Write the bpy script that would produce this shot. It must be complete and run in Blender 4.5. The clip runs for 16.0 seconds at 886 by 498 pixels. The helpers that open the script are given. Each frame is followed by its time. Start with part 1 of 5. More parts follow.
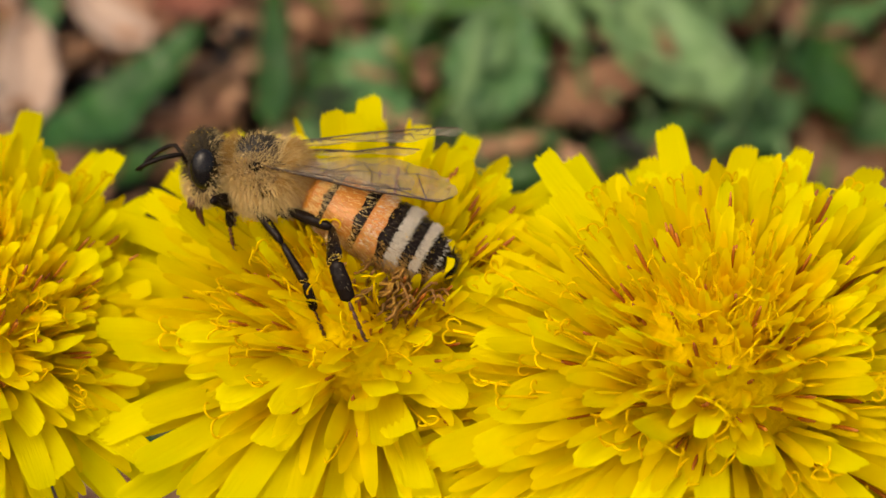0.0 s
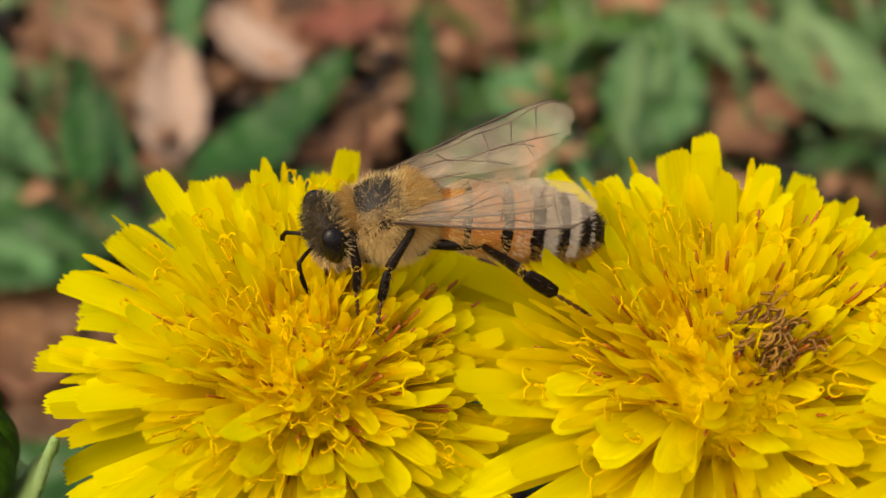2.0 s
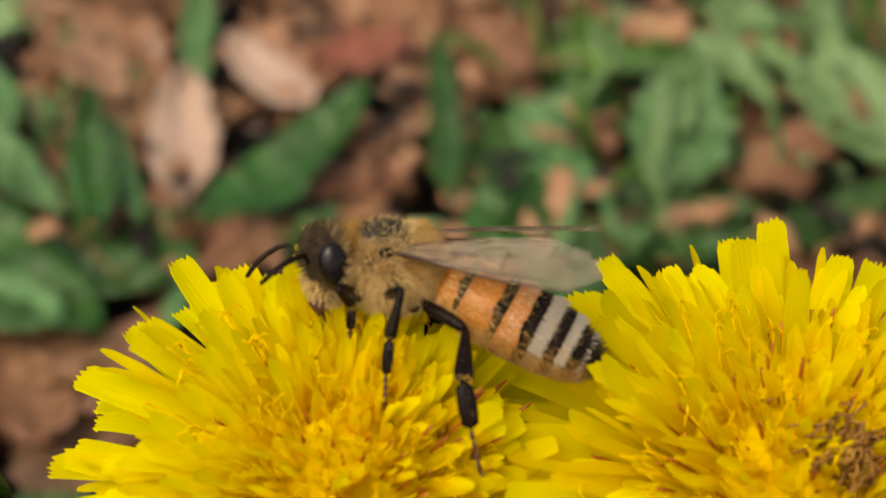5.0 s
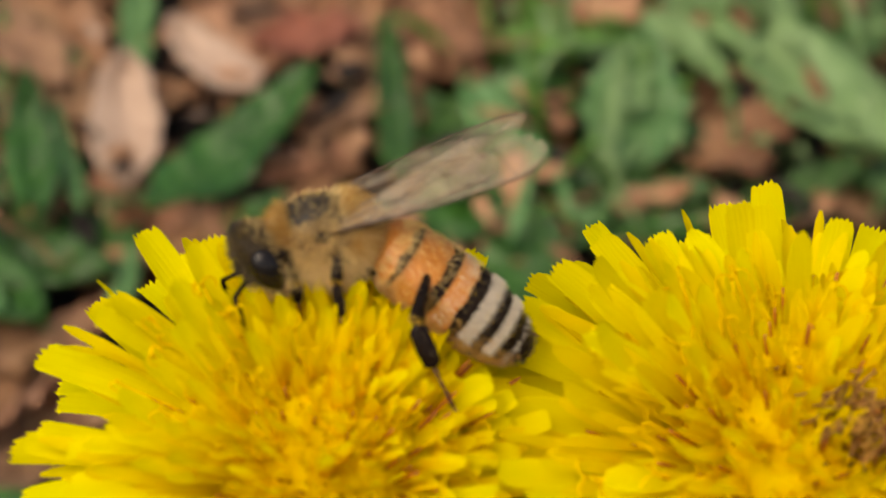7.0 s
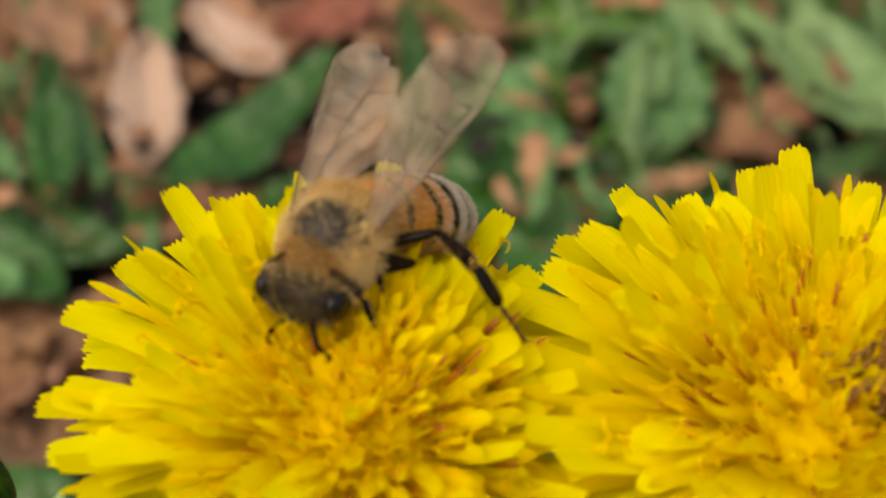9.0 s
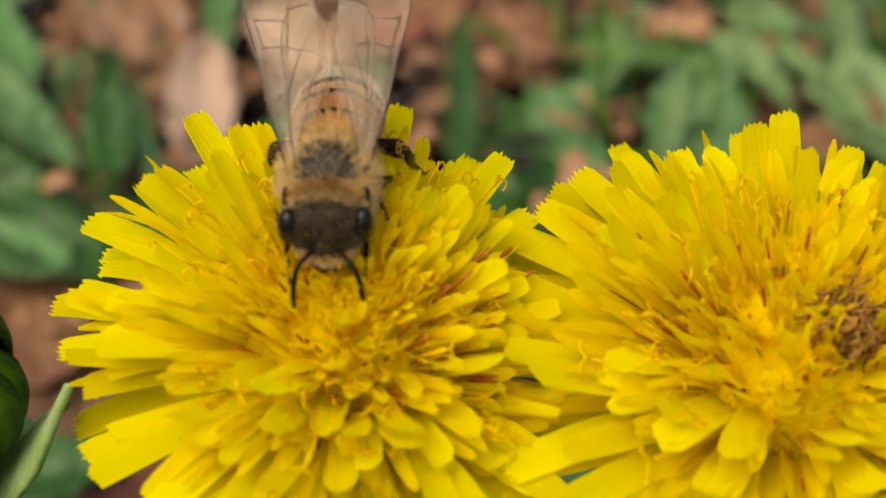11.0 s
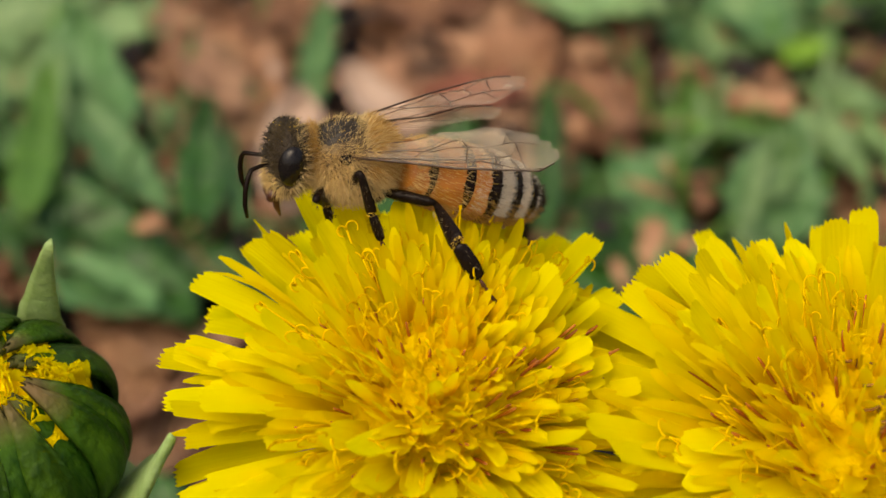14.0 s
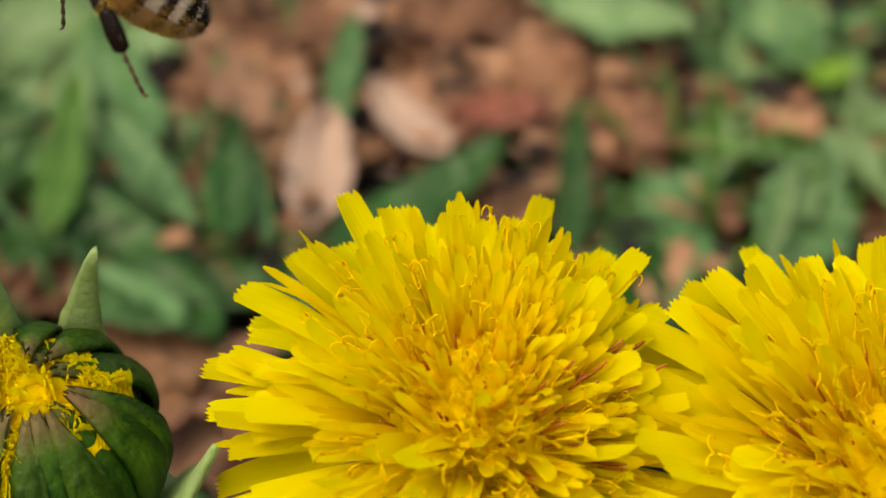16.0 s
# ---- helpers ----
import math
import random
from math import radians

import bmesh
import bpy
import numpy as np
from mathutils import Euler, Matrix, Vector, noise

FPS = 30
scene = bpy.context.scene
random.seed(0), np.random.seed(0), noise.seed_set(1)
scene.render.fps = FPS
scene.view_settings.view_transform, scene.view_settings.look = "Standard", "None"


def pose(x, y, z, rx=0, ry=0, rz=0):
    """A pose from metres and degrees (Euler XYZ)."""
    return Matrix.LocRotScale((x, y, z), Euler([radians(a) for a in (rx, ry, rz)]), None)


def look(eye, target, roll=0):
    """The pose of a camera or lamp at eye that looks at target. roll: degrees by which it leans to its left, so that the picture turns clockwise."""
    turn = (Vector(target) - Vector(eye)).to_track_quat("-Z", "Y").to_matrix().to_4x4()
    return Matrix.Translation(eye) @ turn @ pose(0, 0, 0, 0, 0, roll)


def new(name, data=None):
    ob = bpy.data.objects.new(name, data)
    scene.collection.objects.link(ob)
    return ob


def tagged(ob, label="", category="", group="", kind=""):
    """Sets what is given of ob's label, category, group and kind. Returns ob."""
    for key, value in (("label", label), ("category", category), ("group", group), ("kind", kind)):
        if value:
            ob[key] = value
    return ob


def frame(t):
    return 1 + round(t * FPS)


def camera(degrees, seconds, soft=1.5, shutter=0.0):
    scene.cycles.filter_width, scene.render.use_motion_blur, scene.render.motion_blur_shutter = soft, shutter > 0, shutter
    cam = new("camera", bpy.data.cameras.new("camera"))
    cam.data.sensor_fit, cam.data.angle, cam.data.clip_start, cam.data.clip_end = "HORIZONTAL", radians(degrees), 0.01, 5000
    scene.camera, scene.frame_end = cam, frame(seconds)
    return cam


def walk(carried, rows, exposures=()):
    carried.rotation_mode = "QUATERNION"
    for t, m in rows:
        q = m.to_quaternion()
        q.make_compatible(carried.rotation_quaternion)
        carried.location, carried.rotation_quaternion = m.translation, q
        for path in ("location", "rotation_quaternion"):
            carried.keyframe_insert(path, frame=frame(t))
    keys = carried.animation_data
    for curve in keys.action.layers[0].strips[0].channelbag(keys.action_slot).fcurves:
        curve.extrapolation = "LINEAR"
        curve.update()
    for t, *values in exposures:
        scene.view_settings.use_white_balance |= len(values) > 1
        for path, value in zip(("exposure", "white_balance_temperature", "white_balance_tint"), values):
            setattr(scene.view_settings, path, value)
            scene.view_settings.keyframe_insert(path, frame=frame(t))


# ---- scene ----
PATH = [
    (0, (0.02895, -0.07451, 0.15293), (0.02467, -0.00071, 0.08559), -1.79),
    (0.5, (0.02704, -0.07170, 0.14884), (0.02239, 0.00249, 0.08195), -2.47),
    (1, (0.02229, -0.07136, 0.14903), (0.01763, 0.00305, 0.08237), -2.08),
    (1.5, (0.01441, -0.07440, 0.15130), (0.01018, 0.00016, 0.08480), -1.85),
    (2, (0.01033, -0.07054, 0.15105), (0.00645, 0.00387, 0.08436), -1.60),
    (2.5, (0.01067, -0.06827, 0.14992), (0.00642, 0.00606, 0.08316), -1.62),
    (3, (0.01177, -0.06700, 0.15063), (0.00750, 0.00723, 0.08376), -1.56),
    (3.5, (0.01110, -0.06547, 0.14897), (0.00676, 0.00875, 0.08209), -1.54),
    (4, (0.01127, -0.06548, 0.15223), (0.00659, 0.00852, 0.08514), -1.62),
    (6.5, (0.00097, -0.05471, 0.14487), (0.00007, 0.01986, 0.07825), -0.15),
    (7, (0.00499, -0.05899, 0.14523), (0.00480, 0.01525, 0.07823), -0.01),
    (7.5, (0.00632, -0.05944, 0.14575), (0.00632, 0.01487, 0.07883), -0.00),
    (8, (0.00630, -0.05778, 0.14424), (0.00628, 0.01648, 0.07727), -0.02),
    (8.5, (0.00403, -0.05883, 0.14386), (0.00371, 0.01526, 0.07671), -0.06),
    (11, (0.00805, -0.06824, 0.14256), (0.00366, 0.00814, 0.07817), 1.77),
    (11.5, (0.00736, -0.07079, 0.14242), (0.00219, 0.00568, 0.07818), 2.06),
    (12, (0.00513, -0.07033, 0.14982), (-0.00042, 0.00581, 0.08523), 2.98),
    (12.5, (0.00870, -0.07495, 0.15064), (0.00205, 0.00162, 0.08667), 2.75),
    (13, (0.00957, -0.07707, 0.14884), (0.00200, 0.00009, 0.08568), 2.57),
    (13.5, (0.00692, -0.07429, 0.14812), (-0.00075, 0.00301, 0.08514), 2.87),
    (14, (0.00709, -0.07127, 0.14674), (-0.00088, 0.00614, 0.08395), 3.09),
    (14.5, (0.00543, -0.07120, 0.14863), (-0.00266, 0.00617, 0.08579), 3.42),
    (15, (0.00429, -0.07205, 0.14869), (-0.00376, 0.00558, 0.08617), 3.64),
    (15.5, (0.00547, -0.07223, 0.14736), (-0.00283, 0.00561, 0.08514), 3.54),
    (16, (0.00530, -0.07117, 0.14578), (-0.00328, 0.00683, 0.08380), 3.49),
]
cam = camera(24.57, 16.0, soft=1.55)
cam.data.dof.use_dof, cam.data.dof.focus_distance, cam.data.dof.aperture_fstop = True, 0.0982, 46.0
walk(cam, [(t, look(eye, target, roll)) for t, eye, target, roll in PATH], [(0.0, 0.44, 7400, 10), (16.0, 0.44, 7400, 10)])

# ---- world and light: an overcast spring day ----
sky_world = bpy.data.worlds.new("sky")
scene.world = sky_world
sky_world.use_nodes = True
wn, wl = sky_world.node_tree.nodes, sky_world.node_tree.links
sky = wn.new("ShaderNodeTexSky")
sky.sky_type, sky.sun_disc = "NISHITA", False
sky.sun_elevation, sky.sun_rotation = radians(60), radians(225)
sky.air_density, sky.dust_density, sky.ozone_density = 1.0, 7.0, 0.2
wl.new(sky.outputs["Color"], wn["Background"].inputs["Color"])
wn["Background"].inputs["Strength"].default_value = 0.15
sun = new("sun", bpy.data.lights.new("sun", "SUN"))
sun.data.energy, sun.data.angle, sun.data.color = 0.8, radians(70), (1.0, 0.92, 0.78)
sun.matrix_world = look((-0.35, -0.35, 0.85), (0, 0, 0))
MM = 0.001


# ---- materials ----
def material(name, colour, rough=0.6, colour2=None, grain=400.0, spread=0.5, bump=0.3, random_by="", metal=0.0, through_light=0.0, stretch=(1, 1, 1), spec=0.5, fine=4.0, heart=None):
    """A noise-varied surface; grain is the count of features per metre; heart: the colour near the object's origin and the millimetres over which it ends."""
    m = bpy.data.materials.new(name)
    m.use_nodes = True
    n, l = m.node_tree.nodes, m.node_tree.links
    b = n["Principled BSDF"]
    b.inputs["Roughness"].default_value, b.inputs["Metallic"].default_value = rough, metal
    b.inputs["Specular IOR Level"].default_value = spec
    tc, mp = n.new("ShaderNodeTexCoord"), n.new("ShaderNodeMapping")
    mp.inputs["Scale"].default_value = stretch
    l.new(tc.outputs["Object"], mp.inputs["Vector"])
    big, small = n.new("ShaderNodeTexNoise"), n.new("ShaderNodeTexNoise")
    big.inputs["Scale"].default_value, small.inputs["Scale"].default_value = grain, grain * fine
    big.inputs["Detail"].default_value = 4
    for x in (big, small):
        l.new(mp.outputs["Vector"], x.inputs["Vector"])
    ramp = n.new("ShaderNodeMix")
    ramp.data_type = "RGBA"
    c2 = colour2 or tuple(c * 0.72 for c in colour)
    ramp.inputs["A"].default_value, ramp.inputs["B"].default_value = (*colour, 1), (*c2, 1)
    add = n.new("ShaderNodeMath")
    add.operation = "MULTIPLY_ADD"
    l.new(big.outputs["Fac"], add.inputs[0])
    add.inputs[1].default_value, add.inputs[2].default_value = 2.4 * spread, 0.5 - 1.2 * spread
    half = n.new("ShaderNodeMath")
    half.operation, half.use_clamp = "MULTIPLY_ADD", True
    l.new(small.outputs["Fac"], half.inputs[0])
    half.inputs[1].default_value = 0.8 * spread
    l.new(add.outputs[0], half.inputs[2])
    l.new(half.outputs[0], ramp.inputs["Factor"])
    out = ramp.outputs["Result"]
    if random_by:
        hsv = n.new("ShaderNodeHueSaturation")
        src = n.new("ShaderNodeObjectInfo").outputs["Random"] if random_by == "object" else n.new("ShaderNodeNewGeometry").outputs["Random Per Island"]
        for key, lo, hi in (("Value", 0.86, 1.06), ("Hue", 0.493, 0.507)):
            mr = n.new("ShaderNodeMapRange")
            mr.inputs["To Min"].default_value, mr.inputs["To Max"].default_value = lo, hi
            l.new(src, mr.inputs["Value"])
            l.new(mr.outputs["Result"], hsv.inputs[key])
        l.new(out, hsv.inputs["Color"])
        out = hsv.outputs["Color"]
    if heart:
        far, mr, mx = n.new("ShaderNodeVectorMath"), n.new("ShaderNodeMapRange"), n.new("ShaderNodeMix")
        far.operation, mx.data_type = "LENGTH", "RGBA"
        l.new(tc.outputs["Object"], far.inputs[0])
        l.new(far.outputs["Value"], mr.inputs["Value"])
        mr.inputs["From Min"].default_value, mr.inputs["From Max"].default_value = heart[1] * MM, heart[2] * MM
        mx.inputs["A"].default_value = (*heart[0], 1)
        l.new(out, mx.inputs["B"])
        l.new(mr.outputs["Result"], mx.inputs["Factor"])
        out = mx.outputs["Result"]
    l.new(out, b.inputs["Base Color"])
    bp = n.new("ShaderNodeBump")
    bp.inputs["Strength"].default_value, bp.inputs["Distance"].default_value = bump, 0.3 / grain
    l.new(small.outputs["Fac"], bp.inputs["Height"])
    l.new(bp.outputs["Normal"], b.inputs["Normal"])
    if through_light:
        tr, mix = n.new("ShaderNodeBsdfTranslucent"), n.new("ShaderNodeMixShader")
        l.new(out, tr.inputs["Color"])
        mix.inputs["Fac"].default_value = through_light
        l.new(b.outputs[0], mix.inputs[1])
        l.new(tr.outputs[0], mix.inputs[2])
        l.new(mix.outputs[0], n["Material Output"].inputs["Surface"])
    return m


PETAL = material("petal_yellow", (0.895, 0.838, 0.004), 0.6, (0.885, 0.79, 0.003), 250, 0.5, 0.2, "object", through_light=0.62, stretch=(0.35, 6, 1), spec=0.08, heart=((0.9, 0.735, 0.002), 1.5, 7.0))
PETAL_INNER = material("petal_deep_yellow", (0.91, 0.822, 0.003), 0.6, (0.905, 0.765, 0.002), 250, 0.5, 0.2, "object", through_light=0.66, stretch=(0.35, 6, 1), spec=0.07, heart=((0.92, 0.7, 0.001), 1.5, 6.2))
PETAL_THIN = material("floret_yellow", (0.91, 0.815, 0.003), 0.6, (0.905, 0.745, 0.002), 300, 0.6, 0.15, "island", through_light=0.68, spec=0.07, heart=((0.92, 0.68, 0.001), 2.0, 7.0))
PACKED = material("packed_floret_tubes", (0.92, 0.74, 0.002), 0.65, (0.91, 0.65, 0.002), 700, 0.8, 1.0, through_light=0.4, spec=0.05)
STYLE = material("style_yellow", (0.86, 0.68, 0.004), 0.65, (0.83, 0.55, 0.004), 900, 0.5, 0.2, "object", through_light=0.4, spec=0.08)
ANTHER = material("anther_orange", (0.5, 0.19, 0.008), 0.6, (0.33, 0.09, 0.006), 900, 0.6, 0.2, "object")
BROWNED = material("withered_floret", (0.5, 0.28, 0.02), 0.75, (0.19, 0.08, 0.01), 800, 0.8, 0.3, "island")
BRACT = material("bract_green", (0.04, 0.095, 0.014), 0.38, (0.014, 0.042, 0.006), 500, 0.7, 0.3, "object", through_light=0.1, stretch=(1, 1, 0.2))
PALE_BRACT = material("pale_bract", (0.42, 0.58, 0.26), 0.5, (0.26, 0.42, 0.12), 500, 0.6, 0.3, "object", through_light=0.25)
BUD_BRACT = material("bud_bract_green", (0.085, 0.19, 0.012), 0.38, (0.014, 0.05, 0.003), 500, 0.8, 0.4, "object", through_light=0.15, stretch=(1, 1, 0.2), spec=0.16)


def tip_tint(m, colour, z0, z1):
    """Withered tips: the colour turns towards another along the object's own z."""
    n, l = m.node_tree.nodes, m.node_tree.links
    tc, sp, mr, mx = n.new("ShaderNodeTexCoord"), n.new("ShaderNodeSeparateXYZ"), n.new("ShaderNodeMapRange"), n.new("ShaderNodeMix")
    mx.data_type = "RGBA"
    l.new(tc.outputs["Object"], sp.inputs[0])
    l.new(sp.outputs["Z"], mr.inputs["Value"])
    mr.inputs["From Min"].default_value, mr.inputs["From Max"].default_value = z0, z1
    b = n["Principled BSDF"]
    l.new(b.inputs["Base Color"].links[0].from_socket, mx.inputs["A"])
    mx.inputs["B"].default_value = (*colour, 1)
    l.new(mr.outputs["Result"], mx.inputs["Factor"])
    l.new(mx.outputs["Result"], b.inputs["Base Color"])


tip_tint(BUD_BRACT, (0.2, 0.135, 0.06), 10.6 * MM, 12.0 * MM)
STEM = material("stem_green", (0.2, 0.27, 0.09), 0.5, (0.16, 0.13, 0.06), 300, 0.6, 0.2)
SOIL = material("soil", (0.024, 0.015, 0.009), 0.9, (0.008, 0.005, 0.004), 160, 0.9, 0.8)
LITTER = material("dry_leaf_brown", (0.375, 0.2063, 0.1), 0.7, (0.1625, 0.075, 0.0338), 120, 0.9, 0.6, "object", through_light=0.15)
LITTER_TAN = material("dry_leaf_tan", (0.42, 0.258, 0.138), 0.7, (0.228, 0.126, 0.072), 120, 0.9, 0.6, "object", through_light=0.15)
LITTER_PALE = material("dry_leaf_pale", (0.5, 0.385, 0.305), 0.55, (0.37, 0.26, 0.195), 110, 0.7, 0.4, through_light=0.15)
LITTER_PINK = material("dry_leaf_pinkish", (0.5546, 0.3363, 0.2065), 0.65, (0.2832, 0.1357, 0.0708), 120, 0.9, 0.6, "object", through_light=0.15)
LITTER_RED = material("dry_leaf_red", (0.341, 0.1188, 0.0605), 0.65, (0.198, 0.066, 0.0352), 120, 0.9, 0.6, "object", through_light=0.15)
LEAF_MINT = material("leaf_mint_green", (0.25, 0.385, 0.18), 0.5, (0.14, 0.255, 0.09), 110, 0.8, 0.5, "object", through_light=0.2)
LEAF = material("leaf_green", (0.0432, 0.138, 0.0168), 0.42, (0.0168, 0.066, 0.0072), 110, 0.8, 0.5, "object", through_light=0.15)
LEAF_PALE = material("leaf_grey_green", (0.155, 0.305, 0.115), 0.5, (0.063, 0.165, 0.05), 110, 0.8, 0.5, "object", through_light=0.15)
LEAF_LIME = material("leaf_lime_green", (0.2, 0.36, 0.03), 0.45, (0.13, 0.27, 0.015), 110, 0.6, 0.3, "object", through_light=0.3)
LEAF_BRIGHT = material("leaf_bright_green", (0.12, 0.276, 0.0384), 0.45, (0.06, 0.168, 0.0192), 110, 0.8, 0.5, "object", through_light=0.25)
CUTICLE = material("black_cuticle", (0.005, 0.0035, 0.003), 0.16, (0.01, 0.006, 0.004), 900, 0.7, 0.25, spec=0.08)
HEAD_FUZZ = material("head_fuzz_brown", (0.17, 0.12, 0.052), 0.7, (0.035, 0.025, 0.012), 600, 0.7, 0.1, "island", through_light=0.2)
HEAD_DARK = material("head_dark", (0.012, 0.009, 0.006), 0.45, (0.035, 0.024, 0.012), 1500, 0.7, 0.5, spec=0.2)
LEG_TIP = material("tarsus_brown", (0.12, 0.035, 0.012), 0.4, (0.05, 0.015, 0.008), 1500, 0.7, 0.2)
UNDERFUZZ = material("brown_underfuzz", (0.3, 0.21, 0.09), 0.85, (0.15, 0.1, 0.045), 1600, 0.8, 0.6)
SHIELD = material("grey_black_shield", (0.06, 0.052, 0.044), 0.5, (0.028, 0.024, 0.02), 1800, 0.7, 0.6, spec=0.3)
EYE = material("compound_eye", (0.004, 0.0035, 0.004), 0.1, (0.01, 0.008, 0.007), 3000, 0.5, 0.1, spec=0.25)
ORANGE = material("abdomen_orange", (0.5, 0.2, 0.022), 0.42, (0.32, 0.105, 0.009), 700, 0.6, 0.2)
APRICOT = material("abdomen_apricot", (0.53, 0.24, 0.065), 0.5, (0.44, 0.155, 0.022), 900, 0.8, 0.3)
PALE_BAND = material("abdomen_pale_band", (0.45, 0.41, 0.35), 0.7, (0.26, 0.22, 0.17), 2600, 0.8, 0.4)
FUZZ = material("tan_fuzz", (0.88, 0.71, 0.36), 0.7, (0.62, 0.45, 0.19), 600, 0.7, 0.1, "island", through_light=0.4)
GOLD_FUZZ = material("golden_fuzz", (0.62, 0.39, 0.1), 0.7, (0.42, 0.23, 0.05), 600, 0.7, 0.1, "island", through_light=0.4)
FUZZ_DARK = material("dark_fuzz", (0.1, 0.07, 0.035), 0.7, (0.03, 0.02, 0.01), 600, 0.7, 0.1, "island", through_light=0.2)
FUZZ_PALE = material("pale_fuzz", (0.8, 0.75, 0.66), 0.7, (0.62, 0.57, 0.48), 600, 0.7, 0.1, "island", through_light=0.4)
POLLEN = material("pollen_yellow", (0.85, 0.6, 0.06), 0.7, (0.75, 0.45, 0.03), 3000, 0.5, 0.1, "island")
VEIN = material("wing_vein", (0.07, 0.034, 0.016), 0.4, (0.035, 0.018, 0.01), 900, 0.5, 0.1)


def wing_material():
    m = bpy.data.materials.new("wing_membrane")
    m.use_nodes = True
    n, l = m.node_tree.nodes, m.node_tree.links
    b = n["Principled BSDF"]
    b.inputs["Base Color"].default_value = (0.43, 0.36, 0.26, 1)
    b.inputs["Roughness"].default_value = 0.3
    clear, mix = n.new("ShaderNodeBsdfTransparent"), n.new("ShaderNodeMixShader")
    clear.inputs["Color"].default_value = (0.92, 0.86, 0.78, 1)
    tc, no, mr = n.new("ShaderNodeTexCoord"), n.new("ShaderNodeTexNoise"), n.new("ShaderNodeMapRange")
    no.inputs["Scale"].default_value, no.inputs["Detail"].default_value = 700, 4
    l.new(tc.outputs["Object"], no.inputs["Vector"])
    l.new(no.outputs["Fac"], mr.inputs["Value"])
    mr.inputs["From Min"].default_value, mr.inputs["From Max"].default_value = 0.3, 0.7
    mr.inputs["To Min"].default_value, mr.inputs["To Max"].default_value = 0.15, 0.42
    bp = n.new("ShaderNodeBump")
    bp.inputs["Strength"].default_value, bp.inputs["Distance"].default_value = 1.0, 0.0005
    l.new(no.outputs["Fac"], bp.inputs["Height"])
    l.new(bp.outputs["Normal"], b.inputs["Normal"])
    l.new(mr.outputs["Result"], mix.inputs["Fac"])
    l.new(clear.outputs[0], mix.inputs[1])
    l.new(b.outputs[0], mix.inputs[2])
    l.new(mix.outputs[0], n["Material Output"].inputs["Surface"])
    return m


WING = wing_material()


# ---- mesh helpers ----
def mesh_of(name, verts, faces, mats, smooth=True, which=None):
    me = bpy.data.meshes.new(name)
    me.from_pydata([tuple(v) for v in verts], [], faces)
    for m in mats if isinstance(mats, (list, tuple)) else [mats]:
        me.materials.append(m)
    for i, p in enumerate(me.polygons):
        p.use_smooth = smooth
        if which:
            p.material_index = which[i]
    return me


def child(name, me, parent, m=None, label=""):
    ob = new(name, me)
    ob.parent = parent
    if m is not None:
        ob.matrix_basis = m
    return tagged(ob, label) if label else ob


def empty(name, m=None):
    ob = new(name)
    ob.empty_display_size = 0.005
    if m is not None:
        ob.matrix_basis = m
    return ob


def tube(points, radii, sides=6):
    """Verts and faces of a tapered tube through points."""
    vs, fs = [], []
    pts = [Vector(p) for p in points]
    for i, p in enumerate(pts):
        d = (pts[min(i + 1, len(pts) - 1)] - pts[max(i - 1, 0)]).normalized()
        a = d.cross(Vector((0.31, 0.47, 0.83))).normalized()
        b = d.cross(a)
        for k in range(sides):
            w = 2 * math.pi * k / sides
            vs.append(p + (a * math.cos(w) + b * math.sin(w)) * radii[i])
    for i in range(len(pts) - 1):
        for k in range(sides):
            j = (k + 1) % sides
            fs.append((i * sides + k, i * sides + j, (i + 1) * sides + j, (i + 1) * sides + k))
    fs.append(tuple(range(sides))[::-1])
    fs.append(tuple((len(pts) - 1) * sides + k for k in range(sides)))
    return vs, fs


def merged(*pairs):
    vs, fs = [], []
    for v, f in pairs:
        o = len(vs)
        vs += list(v)
        fs += [tuple(i + o for i in x) for x in f]
    return vs, fs


def lathe_x(profile, sides=24):
    """A body of rings along x: profile rows of (x, radius y, radius z, centre z)."""
    vs, fs = [], []
    for x, ry, rz, cz in profile:
        for k in range(sides):
            w = 2 * math.pi * k / sides
            vs.append((x, ry * math.cos(w), cz + rz * math.sin(w)))
    n = len(profile)
    for i in range(n - 1):
        for k in range(sides):
            j = (k + 1) % sides
            fs.append((i * sides + k, i * sides + j, (i + 1) * sides + j, (i + 1) * sides + k))
    fs.append(tuple(range(sides))[::-1])
    fs.append(tuple((n - 1) * sides + k for k in range(sides)))
    return vs, fs


# ---- ground: one sheet of dark soil ----
def build_ground():
    steps = [-40, -12, -4, -1.5, -0.6] + [-0.3 + 0.012 * i for i in range(51)] + [0.6, 1.5, 4, 12, 40]
    vs, fs, n = [], [], len(steps)
    for y in steps:
        for x in steps:
            near = max(0.0, 1 - max(abs(x), abs(y)) / 0.35)
            vs.append((x, y + 0.12, 0.004 * near * noise.noise(Vector((x * 40, y * 40, 0)))))
    for j in range(n - 1):
        for i in range(n - 1):
            fs.append((j * n + i, j * n + i + 1, (j + 1) * n + i + 1, (j + 1) * n + i))
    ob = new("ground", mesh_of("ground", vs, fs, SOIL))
    tagged(ob, "dark moist soil under fallen leaves and weeds", "ground", kind="structure")


build_ground()


